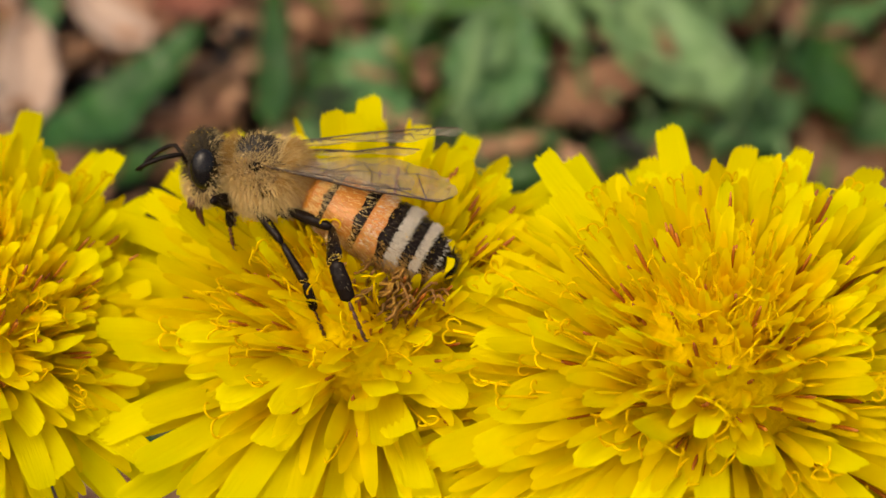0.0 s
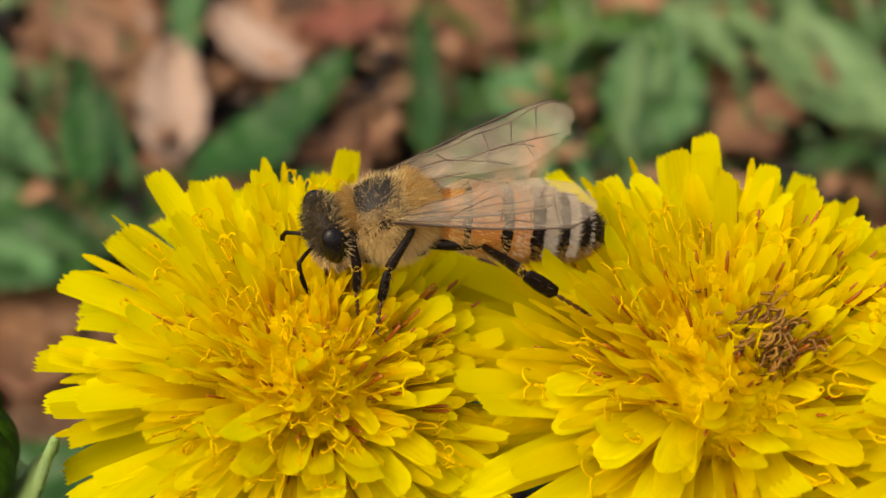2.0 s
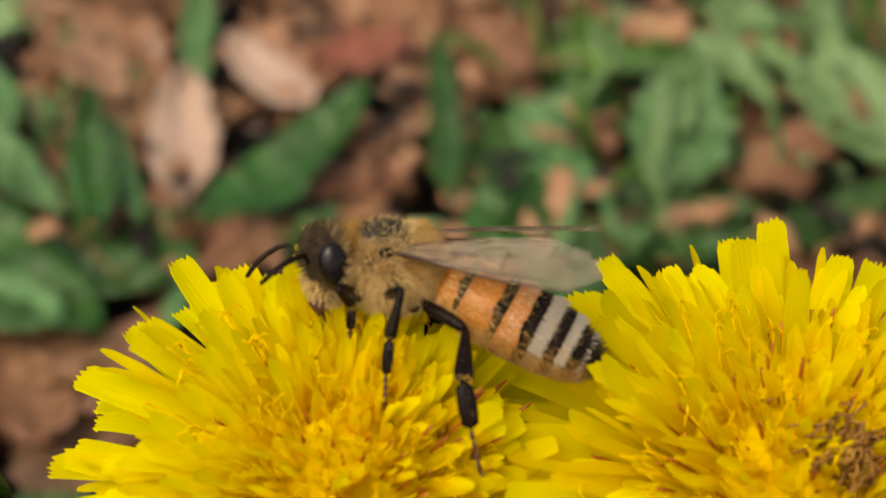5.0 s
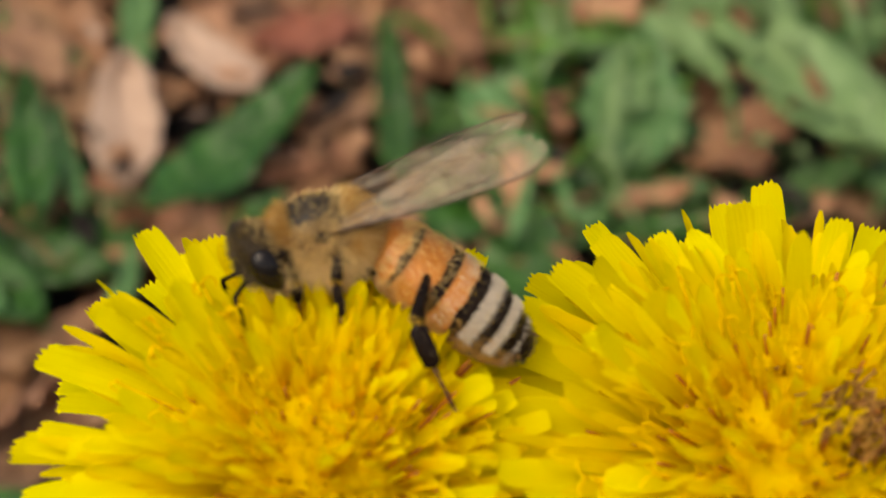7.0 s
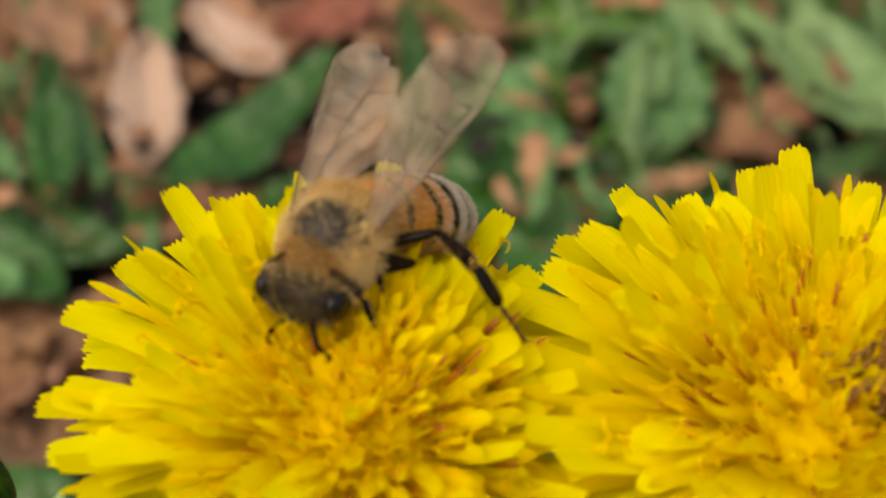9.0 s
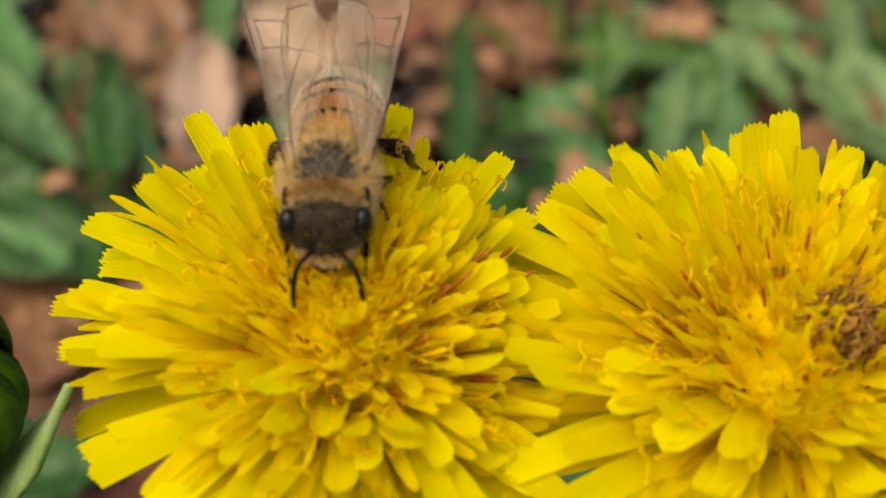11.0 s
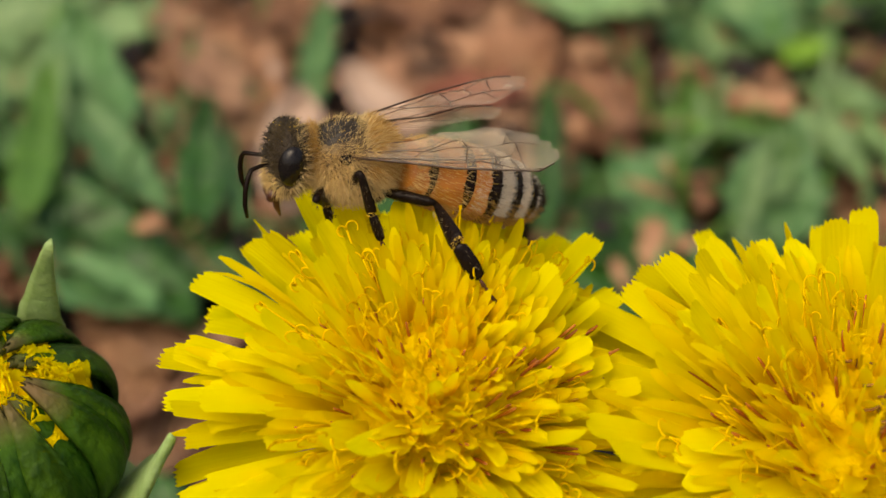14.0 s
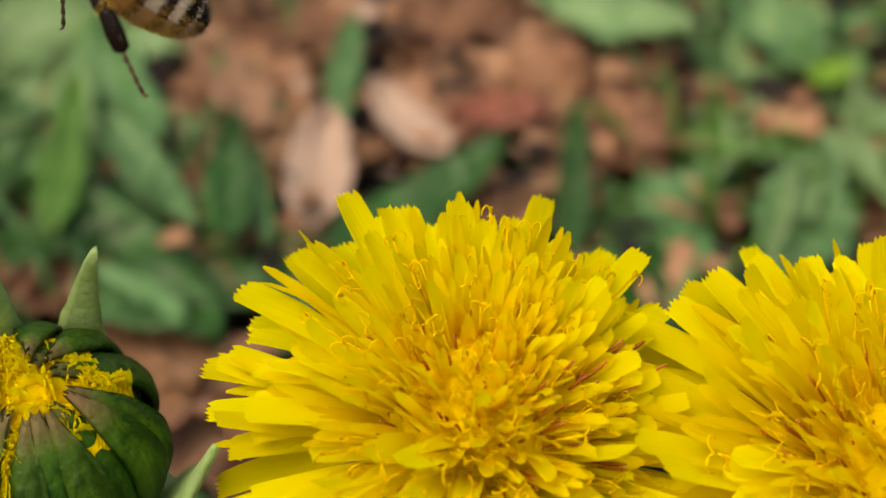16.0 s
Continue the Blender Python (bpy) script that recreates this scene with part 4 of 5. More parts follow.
chosen("fallen_leaf", LITTER_PINK, -33.8, 81.1, -25.7, 87.1, 4.3, 6, 7, "pinkish brown dry leaf in the shade", "leaf", 0.15, 0.3, 0, 0.4)
chosen("weed_leaf", LEAF_PALE, -27.2, 81.5, -26.1, 92.2, 2.7, 8, 9, "narrow grey-green weed leaf by the flowers", "leaf", 0.1, 0.4, 0, 0.2)
chosen("fallen_leaf", LITTER, -23.3, 91.1, -16, 98.5, 4.3, 7, 8, "brown dry leaf behind the flowers", "leaf", 0.15, 0.3, 0, 0.4)
chosen("weed_leaf", LEAF, -18.7, 93.2, -11.4, 99.8, 4.3, 8, 9, "dark green low weed leaf between flowers", "leaf", 0.1, 0.3, 0.05, 0.3)



# ---- torn scraps of dry leaf and fine blades among the leaves ----
def scraps(name, mat, count, x0, x1, y0, y1, label):
    """Many small torn, bent pieces of leaf in one mesh."""
    vs, fs = [], []
    for _ in range(count):
        m = pose(grng.uniform(x0, x1) * MM, grng.uniform(y0, y1) * MM, grng.uniform(5.5, 12) * MM, grng.uniform(-30, 30), grng.uniform(-30, 30), grng.uniform(0, 360))
        ln, wd, bend = grng.uniform(2.2, 6.5) * MM, grng.uniform(1.2, 3.4) * MM, grng.uniform(-0.3, 0.5)
        o = len(vs)
        for i in range(5):
            u = i / 4
            w = wd * (0.35, 0.9, 1.0, 0.8, 0.25)[i] * grng.uniform(0.6, 1.2)
            for s in (-1, 0, 1):
                vs.append(m @ Vector((u * ln + grng.uniform(-0.1, 0.1) * ln, s * w / 2, ln * bend * (u - 0.5) ** 2 + 0.2 * w * s * s)))
        for i in range(4):
            for k in (0, 1):
                a = o + i * 3 + k
                fs.append((a, a + 1, a + 4, a + 3))
    ob = new(name, mesh_of(name, vs, fs, mat))
    ob.modifiers.new("thick", "SOLIDIFY").thickness = 0.25 * MM
    tagged(ob, label, "leaf litter", kind="stuff")


def fine_blades(count, x0, x1, y0, y1, mat, label):
    for _ in range(count):
        x, y, a = grng.uniform(x0, x1), grng.uniform(y0, y1), grng.uniform(0, 2 * math.pi)
        run, up, r = grng.uniform(3, 14), grng.uniform(10, 18), grng.uniform(0.3, 0.75)
        pts = [(run * u * math.cos(a) * MM, run * u * math.sin(a) * MM, (1 + up * math.sin(u * 1.9)) * MM) for u in (0, 0.25, 0.5, 0.75, 1.0)]
        vs, fs = tube(pts, [r * q * MM for q in (1, 1, 0.9, 0.7, 0.25)], 5)
        ob = new("grass_blade", mesh_of("grass_blade", vs, fs, mat))
        ob.matrix_basis = pose(x * MM, y * MM, 0)
        tagged(ob, label, "grass", "grass blades")


scraps("leaf_scraps", LITTER, 190, -62, 50, 84, 165, "torn brown scraps of dry leaf")
scraps("leaf_scraps", LITTER_PINK, 150, -58, 45, 90, 165, "torn pinkish tan scraps of dry leaf")
scraps("leaf_scraps", LITTER_PALE, 26, -48, -4, 104, 165, "torn pale scraps of dry leaf")
# scraps in the soil's near-black colour, scattered between the dry leaves
scraps("leaf_scraps", SOIL, 110, -60, 45, 88, 160, "torn near-black scraps among the dry leaves")
fine_blades(46, 8, 62, 92, 165, LEAF_MINT, "thin pale green rolled grass blade in the litter")
fine_blades(30, 8, 62, 92, 165, LEAF_BRIGHT, "thin bright green rolled grass blade in the litter")
fine_blades(26, -82, -38, 80, 150, LEAF_PALE, "thin grey-green rolled grass blade in the litter")


# ---- the honey bee: body along +x, origin in the middle of the thorax, sizes in millimetres ----
brng = random.Random(77)


def scaled(vs, s=MM):
    return [tuple(c * s for c in v) for v in vs]


def ellipsoid(centre, radii, seg=20, rings=12):
    vs, fs = [], []
    for i in range(rings + 1):
        a = math.pi * i / rings
        for k in range(seg):
            w = 2 * math.pi * k / seg
            vs.append((centre[0] + radii[0] * math.sin(a) * math.cos(w), centre[1] + radii[1] * math.sin(a) * math.sin(w), centre[2] + radii[2] * math.cos(a)))
    for i in range(rings):
        for k in range(seg):
            j = (k + 1) % seg
            fs.append((i * seg + k, (i + 1) * seg + k, (i + 1) * seg + j, i * seg + j))
    return vs, fs


def hairs(count, centre, radii, lo, hi, keep=None, back=0.35, thick=0.017):
    """Fine tapered hairs standing on an ellipsoid."""
    vs, fs = [], []
    c, r = Vector(centre), Vector(radii)
    made = 0
    while made < count:
        d = Vector((brng.gauss(0, 1), brng.gauss(0, 1), brng.gauss(0, 1))).normalized()
        if keep and not keep(d):
            continue
        made += 1
        p = c + Vector((d.x * r.x, d.y * r.y, d.z * r.z)) * 0.97
        out = (Vector((d.x / r.x, d.y / r.y, d.z / r.z)).normalized() + Vector((-back, 0, 0)) + Vector((brng.gauss(0, 0.25), brng.gauss(0, 0.25), brng.gauss(0, 0.25)))).normalized()
        ln = brng.uniform(lo, hi)
        side = out.cross(Vector((brng.gauss(0, 1), brng.gauss(0, 1), brng.gauss(0, 1)))).normalized() * thick
        bend = Vector((-0.1, 0, -0.12)) * ln
        o = len(vs)
        vs += [p - side, p + side, p + out * ln * 0.55 + side * 0.7, p + out * ln * 0.55 - side * 0.7, p + out * ln + bend]
        fs += [(o, o + 1, o + 2, o + 3), (o + 3, o + 2, o + 4)]
    return [tuple(v) for v in vs], fs


def grains(count, centre, radii, keep=None):
    vs, fs = [], []
    for _ in range(count):
        d = Vector((brng.gauss(0, 1), brng.gauss(0, 1), brng.gauss(0, 1))).normalized()
        if keep and not keep(d):
            continue
        p = Vector(centre) + Vector((d.x * radii[0], d.y * radii[1], d.z * radii[2]))
        s, o = brng.uniform(0.014, 0.03), len(vs)
        vs += [p + Vector(q) * s for q in ((1, 0, 0), (-1, 0, 0), (0, 1, 0), (0, -1, 0), (0, 0, 1), (0, 0, -1))]
        fs += [tuple(o + i for i in q) for q in ((0, 2, 4), (2, 1, 4), (1, 3, 4), (3, 0, 4), (2, 0, 5), (1, 2, 5), (3, 1, 5), (0, 3, 5))]
    return [tuple(v) for v in vs], fs


def make_part(name, vf, mat, parent, label="", m=None, smooth=True, which=None):
    return child(name, mesh_of(name, scaled(vf[0]), vf[1], mat, smooth, which), parent, m, label)


bee = empty("honey_bee")
tagged(bee, "honey bee, tan fuzz, orange and black abdomen, on a dandelion", "bee")
thorax = make_part("thorax", ellipsoid((0, 0, 0), (2.15, 1.85, 1.75)), UNDERFUZZ, bee, "brown thorax under tan fuzz")
make_part("back_shield", ellipsoid((0.3, 0, 0.4), (1.6, 1.46, 1.44), 28, 18), SHIELD, thorax, "bare dark grey shield of the back")
make_part("thorax_fuzz", hairs(12500, (0, 0, 0), (2.15, 1.85, 1.75), 0.38, 0.95, lambda d: not (d.z > 0.4 + brng.gauss(0, 0.07) and abs(d.y) < 0.8 + brng.gauss(0, 0.06) and -0.3 + brng.gauss(0, 0.1) < d.x < 0.8 + brng.gauss(0, 0.07)) and not (abs(d.y) > 0.6 and abs(d.z + 0.2) < 0.2 and -0.45 < d.x < 0.15 and brng.random() < 0.6), 0.25, 0.019), FUZZ, thorax, "dense tan fuzz")
make_part("collar_fuzz", hairs(2600, (0.1, 0, 0.05), (2.15, 1.9, 1.8), 0.6, 1.15, lambda d: d.z > -0.1 and (d.x < -0.36 or d.x > 0.7), 0.1, 0.015), GOLD_FUZZ, thorax, "long golden fringe round the back")
for sg in (1, -1):
    make_part("side_plate", ellipsoid((-0.3, sg * 1.48, -0.4), (0.45, 0.42, 0.38), 14, 8), CUTICLE, thorax, "bare black side plate")
    make_part("wing_joint", ellipsoid((0.35, sg * 1.72, 0.72), (0.42, 0.25, 0.26), 12, 8), CUTICLE, thorax, "shiny black joint of the wings")
    for x in (1.2, 0.1, -1.35):
        make_part("hip", ellipsoid((x, sg * 0.95, -1.45), (0.42, 0.4, 0.5), 12, 8), CUTICLE, thorax, "black hip of a leg")
make_part("belly_fuzz", hairs(2400, (0, 0, -0.15), (2.0, 1.75, 1.7), 0.5, 1.0, lambda d: d.z < 0.1, 0.2, 0.018), FUZZ, thorax, "pale yellowish fuzz")
make_part("short_fuzz", hairs(2600, (0.2, 0, 0.3), (1.85, 1.7, 1.55), 0.12, 0.3, lambda d: d.z > 0.45, 0.3, 0.01), FUZZ_DARK, thorax, "short dark fuzz")
make_part("back_fuzz", hairs(650, (0.1, 0, 0.15), (2.0, 1.75, 1.66), 0.35, 0.7, lambda d: d.z > 0.3, 0.25, 0.012), FUZZ, thorax, "thin upright tan fuzz on the shield")
make_part("pollen", grains(330, (0, 0, 0), (2.45, 2.12, 2.02)), POLLEN, thorax, "scattered yellow pollen grains")

# head: origin at the neck
head = make_part("head", merged(ellipsoid((1.15, 0, -0.1), (0.85, 1.72, 1.4)), ellipsoid((1.3, 0, -1.05), (0.6, 0.95, 0.95), 14, 8)), HEAD_DARK, bee, "dark hairy head")
ANTENNAE = []
for sg in (1, -1):
    make_part("eye", ellipsoid((1.2, sg * 1.42, 0.12), (0.62, 0.48, 0.94), 20, 14), EYE, head, "large glossy black compound eye")
    pts = [(1.9, sg * 0.35, 0.0), (2.5, sg * 0.7, 0.15), (3.0, sg * 1.05, 0.2), (3.2, sg * 1.25, -0.1), (3.4, sg * 1.4, -0.7), (3.5, sg * 1.45, -1.4), (3.45, sg * 1.45, -2.1)]
    pts = [(x - 1.9, y - sg * 0.35, z) for x, y, z in pts]
    ANTENNAE.append(make_part("antenna", tube(pts, [0.1, 0.1, 0.12, 0.13, 0.13, 0.13, 0.09], 8), CUTICLE, head, "thin black elbowed antenna"))
    make_part("mandible", tube([(1.7, sg * 0.5, -1.5), (1.8, sg * 0.4, -2.0), (1.75, sg * 0.1, -2.3)], [0.24, 0.2, 0.06], 7), LEG_TIP, head)
make_part("proboscis", tube([(1.4, 0, -1.7), (1.5, 0, -2.1), (1.4, 0, -2.6), (1.2, 0, -3.05)], [0.24, 0.2, 0.15, 0.05], 8), LEG_TIP, head, "reddish brown tongue")
make_part("head_fuzz", hairs(2000, (1.15, 0, -0.1), (0.88, 1.62, 1.42), 0.22, 0.6, lambda d: abs(d.y) < 0.78 and (d.z > -0.2 or d.x < 0.3), 0.05, 0.018), HEAD_FUZZ, head, "olive brown head fuzz")
make_part("cheek_fuzz", hairs(1100, (0.95, 0, -0.2), (0.75, 1.7, 1.35), 0.25, 0.55, lambda d: d.x < 0.15 or d.z < -0.55, 0.2, 0.018), FUZZ, head, "tan cheek fuzz behind the eyes")
make_part("face_fuzz", hairs(1500, (1.25, 0, -0.75), (0.82, 1.15, 1.1), 0.2, 0.45, lambda d: d.z < 0.15, 0.0, 0.018), FUZZ, head, "tan face fuzz")
make_part("pollen", grains(110, (1.15, 0, 0), (1.15, 1.6, 1.65), lambda d: abs(d.y) < 0.7), POLLEN, head, "scattered yellow pollen grains")

# abdomen: origin at the waist, running to -x
RINGS = [(0.3, 0.3, 0.3), (0.0, 0.8, 0.75), (-0.5, 1.55, 1.42), (-1.2, 2.0, 1.74), (-2.4, 2.2, 1.92), (-3.6, 2.2, 1.95), (-4.8, 2.06, 1.88), (-5.8, 1.78, 1.64), (-6.6, 1.36, 1.25), (-7.1, 0.95, 0.87), (-7.4, 0.52, 0.47), (-7.5, 0.08, 0.08)]


def girth(x):
    for (x0, y0, z0), (x1, y1, z1) in zip(RINGS, RINGS[1:]):
        if x1 <= x <= x0:
            f = (x - x0) / (x1 - x0)
            f = f * f * (3 - 2 * f) * 0.3 + f * 0.7
            return y0 + (y1 - y0) * f, z0 + (z1 - z0) * f
    return RINGS[-1][1:]


def tergite(x0, x1, dark_from, front, taper, flare=0.05):
    """One ring of the abdomen; its rear part, past dark_from, is black, with a waved edge."""
    n, seg, vs, fs, which = 64, 140, [], [], []
    rough = [brng.uniform(-0.018, 0.018) for _ in range(seg)]
    for i in range(n + 1):
        u = i / n
        x = x0 + (x1 - x0) * u
        ry, rz = girth(x)
        g = 1 + flare * u / max(0.5, ry)
        for k in range(seg):
            w = 2 * math.pi * k / seg
            vs.append((x, ry * g * math.cos(w), rz * g * math.sin(w)))
    for i in range(n):
        for k in range(seg):
            j = (k + 1) % seg
            fs.append((i * seg + k, i * seg + j, (i + 1) * seg + j, (i + 1) * seg + k))
            under = math.sin(2 * math.pi * (k + 0.5) / seg)
            edge = dark_from + taper * max(0, 0.35 - under) + 0.025 * math.sin(k * 0.36 + x0 * 3) + rough[k]
            which.append(1 if i / n >= edge else 0)
    fs.append(tuple(range(n * seg, (n + 1) * seg)))
    which.append(which[-1])
    fs.append(tuple(range(seg))[::-1])
    which.append(0)
    return (vs, fs), [front, CUTICLE], which


BANDS = [(0.3, -1.35, 0.79, ORANGE, 0.16), (-1.2, -3.1, 0.74, ORANGE, 0.1), (-3.0, -4.5, 0.58, APRICOT, 0.14), (-4.4, -5.65, 0.5, PALE_BAND, 0.14), (-5.55, -6.6, 0.38, PALE_BAND, 0.1), (-6.5, -7.5, 0.06, PALE_BAND, 0.04)]
abdomen = None
for i, (x0, x1, dk, front, taper) in enumerate(BANDS):
    vf, mats, which = tergite(x0, x1, dk, front, taper)
    ob = make_part("abdomen" if abdomen is None else "abdomen_segment", vf, mats, abdomen or bee, "orange and black banded abdomen" if abdomen is None else "", None, True, which)
    abdomen = abdomen or ob


def ring_hairs(count, x0, x1, lo, hi, a0=0.0, a1=2 * math.pi):
    vs, fs = [], []
    for _ in range(count):
        x, w = brng.uniform(x1, x0), brng.uniform(a0, a1)
        ry, rz = girth(x)
        p = Vector((x, ry * 1.02 * math.cos(w), rz * 1.02 * math.sin(w)))
        out = (Vector((0, math.cos(w), math.sin(w))) * 0.55 + Vector((-0.8, brng.gauss(0, 0.15), brng.gauss(0, 0.15)))).normalized()
        ln = brng.uniform(lo, hi)
        side = out.cross(Vector((brng.gauss(0, 1), brng.gauss(0, 1), brng.gauss(0, 1)))).normalized() * 0.018
        o = len(vs)
        vs += [p - side, p + side, p + out * ln]
        fs += [(o, o + 1, o + 2)]
    return [tuple(v) for v in vs], fs


make_part("pale_fuzz", merged(ring_hairs(350, -3.2, -3.75, 0.15, 0.35, -0.3, 3.44), ring_hairs(2600, -4.4, -4.95, 0.18, 0.4, -0.3, 3.44), ring_hairs(2000, -5.55, -5.92, 0.16, 0.34, -0.3, 3.44), ring_hairs(260, -6.48, -6.7, 0.15, 0.3)), FUZZ_PALE, abdomen, "pale bands of short fuzz")
make_part("belly_fuzz", merged(ring_hairs(3200, -0.6, -6.8, 0.2, 0.45, math.pi * 1.12, math.pi * 1.88), ring_hairs(2600, -0.6, -7.0, 0.18, 0.42, math.pi * 0.95, math.pi * 2.05)), GOLD_FUZZ, abdomen, "tan fuzz of the underside")
make_part("tan_fuzz", merged(ring_hairs(2400, 0.1, -1.1, 0.3, 0.65), ring_hairs(1500, -1.2, -3.8, 0.14, 0.36)), FUZZ, abdomen, "thin tan fuzz")
make_part("dark_bristles", merged(ring_hairs(500, -4.0, -4.5, 0.12, 0.3), ring_hairs(500, -5.1, -5.6, 0.12, 0.3), ring_hairs(700, -6.1, -7.4, 0.12, 0.35)), FUZZ_DARK, abdomen, "short dark bristles on the black bands")
make_part("pollen", merged(*[grains(240, (-1.0 - i, 0, 0), (0.6, girth(-1.0 - i)[0] * 1.12, girth(-1.0 - i)[1] * 1.12), lambda d: abs(d.x) < 0.6) for i in range(6)]), POLLEN, abdomen, "scattered yellow pollen grains")

for ob in [head] + [q for q in head.children if q not in ANTENNAE]:
    ob.data.transform(Matrix.Scale(1.12, 4))
for ob in [abdomen] + list(abdomen.children):
    ob.data.transform(Matrix.Diagonal((1.16, 0.95, 0.88, 1.0)))


# wings: base at the origin, running to -x, the leading edge towards +y
def wing(name, length, width, side, offset):
    lead = [(0, 0.1), (0.25, 0.16), (0.5, 0.2), (0.75, 0.24), (0.9, 0.2), (0.97, 0.08)]
    trail = [(1.0, -0.12), (0.985, -0.28), (0.955, -0.31), (0.95, -0.42), (0.9, -0.45), (0.885, -0.56), (0.82, -0.60), (0.7, -0.64), (0.5, -0.56), (0.3, -0.36), (0.12, -0.14), (0, -0.08)]
    edge = [(-u * length, (v * width + offset * u) * side) for u, v in lead + trail]
    vs = [(x, y, 0.10 * math.sin(x * 1.9 + y * 2.3) * min(1, -x / 3)) for x, y in edge]
    bm = bmesh.new()
    ring = [bm.verts.new(Vector(v) * MM) for v in vs]
    bm.faces.new(ring)
    bmesh.ops.triangulate(bm, faces=bm.faces[:])
    bmesh.ops.subdivide_edges(bm, edges=bm.edges[:], cuts=2, use_grid_fill=True)
    for v in bm.verts:
        v.co.z = (0.10 * math.sin(v.co.x / MM * 1.9 + v.co.y / MM * 2.3) * min(1, -v.co.x / MM / 3)) * MM
    me = bpy.data.meshes.new(name)
    bm.to_mesh(me)
    bm.free()
    me.materials.append(WING)
    for p in me.polygons:
        p.use_smooth = True
    ob = child(name, me, bee, None, "translucent brownish membrane wing, frayed at the tip")

    def pt(u, v):
        x, y = -u * length, (v * width + offset * u) * side
        return (x, y, 0.10 * math.sin(x * 1.9 + y * 2.3) * min(1, -x / 3) + 0.012)

    def line(a, b, n=6, sag=0.0):
        return [pt(a[0] + (b[0] - a[0]) * i / n, a[1] + (b[1] - a[1]) * i / n + sag * math.sin(math.pi * i / n)) for i in range(n + 1)]

    runs = [([pt(*q) for q in lead], 0.07)]
    net = [((0, 0.05), (0.62, 0.1), 0.03), ((0.62, 0.1), (0.92, 0.16), 0.02), ((0.02, -0.02), (0.55, -0.2), 0.03), ((0.55, -0.2), (0.9, -0.36), -0.02), ((0.3, 0.06), (0.34, -0.12), 0.0), ((0.34, -0.12), (0.62, -0.54), 0.03),
           ((0.55, 0.1), (0.55, -0.2), 0.02), ((0.7, 0.13), (0.66, -0.25), -0.03), ((0.84, 0.16), (0.78, -0.32), 0.03), ((0.55, -0.2), (0.5, -0.5), 0.02), ((0.72, -0.28), (0.74, -0.58), 0.0), ((0.05, -0.06), (0.4, -0.42), -0.03)]
    if name == "forewing":
        runs += [(line(a, b, 6, s), 0.03) for a, b, s in net]
    else:
        runs += [(line(a, b, 6, s), 0.026) for a, b, s in net[:2] + net[2:3] + net[5:6]]
    pairs = [tube(p, [max(0.014, r * (1 - 0.5 * i / len(p))) for i in range(len(p))], 4) for p, r in runs]
    make_part("wing_vein", merged(*pairs), VEIN, ob, "dark brown net of veins")
    return ob


WINGS = {}
for key, sg in (("L", 1), ("R", -1)):
    WINGS[key] = (wing("forewing", 9.9, 3.7, sg, 0.0), wing("hindwing", 7.2, 2.6, sg, -0.55))


# legs: three segments each, each segment along +x from its joint
def leg_parts(kind):
    fem, tib, tar = {"F": (2.2, 1.9, 2.3), "M": (2.6, 2.3, 3.0), "H": (3.0, 3.3, 4.0)}[kind]
    wide, slim = {"F": 0.9, "M": 1.0, "H": 1.45}[kind], {"F": 0.82, "M": 0.82, "H": 0.95}[kind]

    def seg(ln, prof):
        vs, fs = lathe_x([(ln * u, a * slim, b * slim, 0) for u, a, b in prof], 12)
        return vs, fs
    femur = seg(fem, [(0, 0.12, 0.14), (0.12, 0.22, 0.26), (0.5, 0.27, 0.34), (0.88, 0.23, 0.27), (1.0, 0.12, 0.14)])
    tibia = seg(tib, [(0, 0.12, 0.14), (0.1, 0.18, 0.22), (0.5, 0.2, 0.27 * wide), (0.85, 0.22, 0.34 * wide), (0.97, 0.2, 0.32 * wide), (1.0, 0.1, 0.12)])
    b = 0.52 * tar
    basi = seg(b, [(0, 0.1, 0.12), (0.1, 0.17, 0.27 * wide), (0.55, 0.18, 0.32 * wide), (0.92, 0.15, 0.27 * wide), (1.0, 0.08, 0.09)])
    pts, rad = [], []
    for i in range(4):
        a, e = b + (tar - b) * i / 4, b + (tar - b) * (i + 1) / 4
        pts += [(a + 0.02, 0, -0.025 * i), (a + 0.25 * (e - a), 0, -0.025 * i), (e - 0.06, 0, -0.03 * i)]
        rad += [0.05, 0.085, 0.125]
    claw = [(tar + 0.2, -0.24, -0.3), (tar + 0.14, -0.14, -0.12), (tar - 0.03, 0, -0.08), (tar + 0.14, 0.14, -0.12), (tar + 0.2, 0.24, -0.3)]
    small = [tube(pts, rad, 7), tube(claw, [0.015, 0.05, 0.08, 0.05, 0.015], 5)]
    return (fem, tib, tar), femur, tibia, merged(basi), merged(*small)


def bristles(ln, rad, count):
    vs, fs = [], []
    for _ in range(count):
        x, w = brng.uniform(0.1, 0.95) * ln, brng.uniform(0, 6.28)
        p = Vector((x, rad * 0.7 * math.cos(w), rad * math.sin(w)))
        out = Vector((0.6, math.cos(w), math.sin(w))).normalized() * brng.uniform(0.12, 0.3)
        s = Vector((0.012, 0, 0)) + Vector((0, -math.sin(w), math.cos(w))) * 0.012
        o = len(vs)
        vs += [p - s, p + s, p + out]
        fs.append((o, o + 1, o + 2))
    return [tuple(v) for v in vs], fs


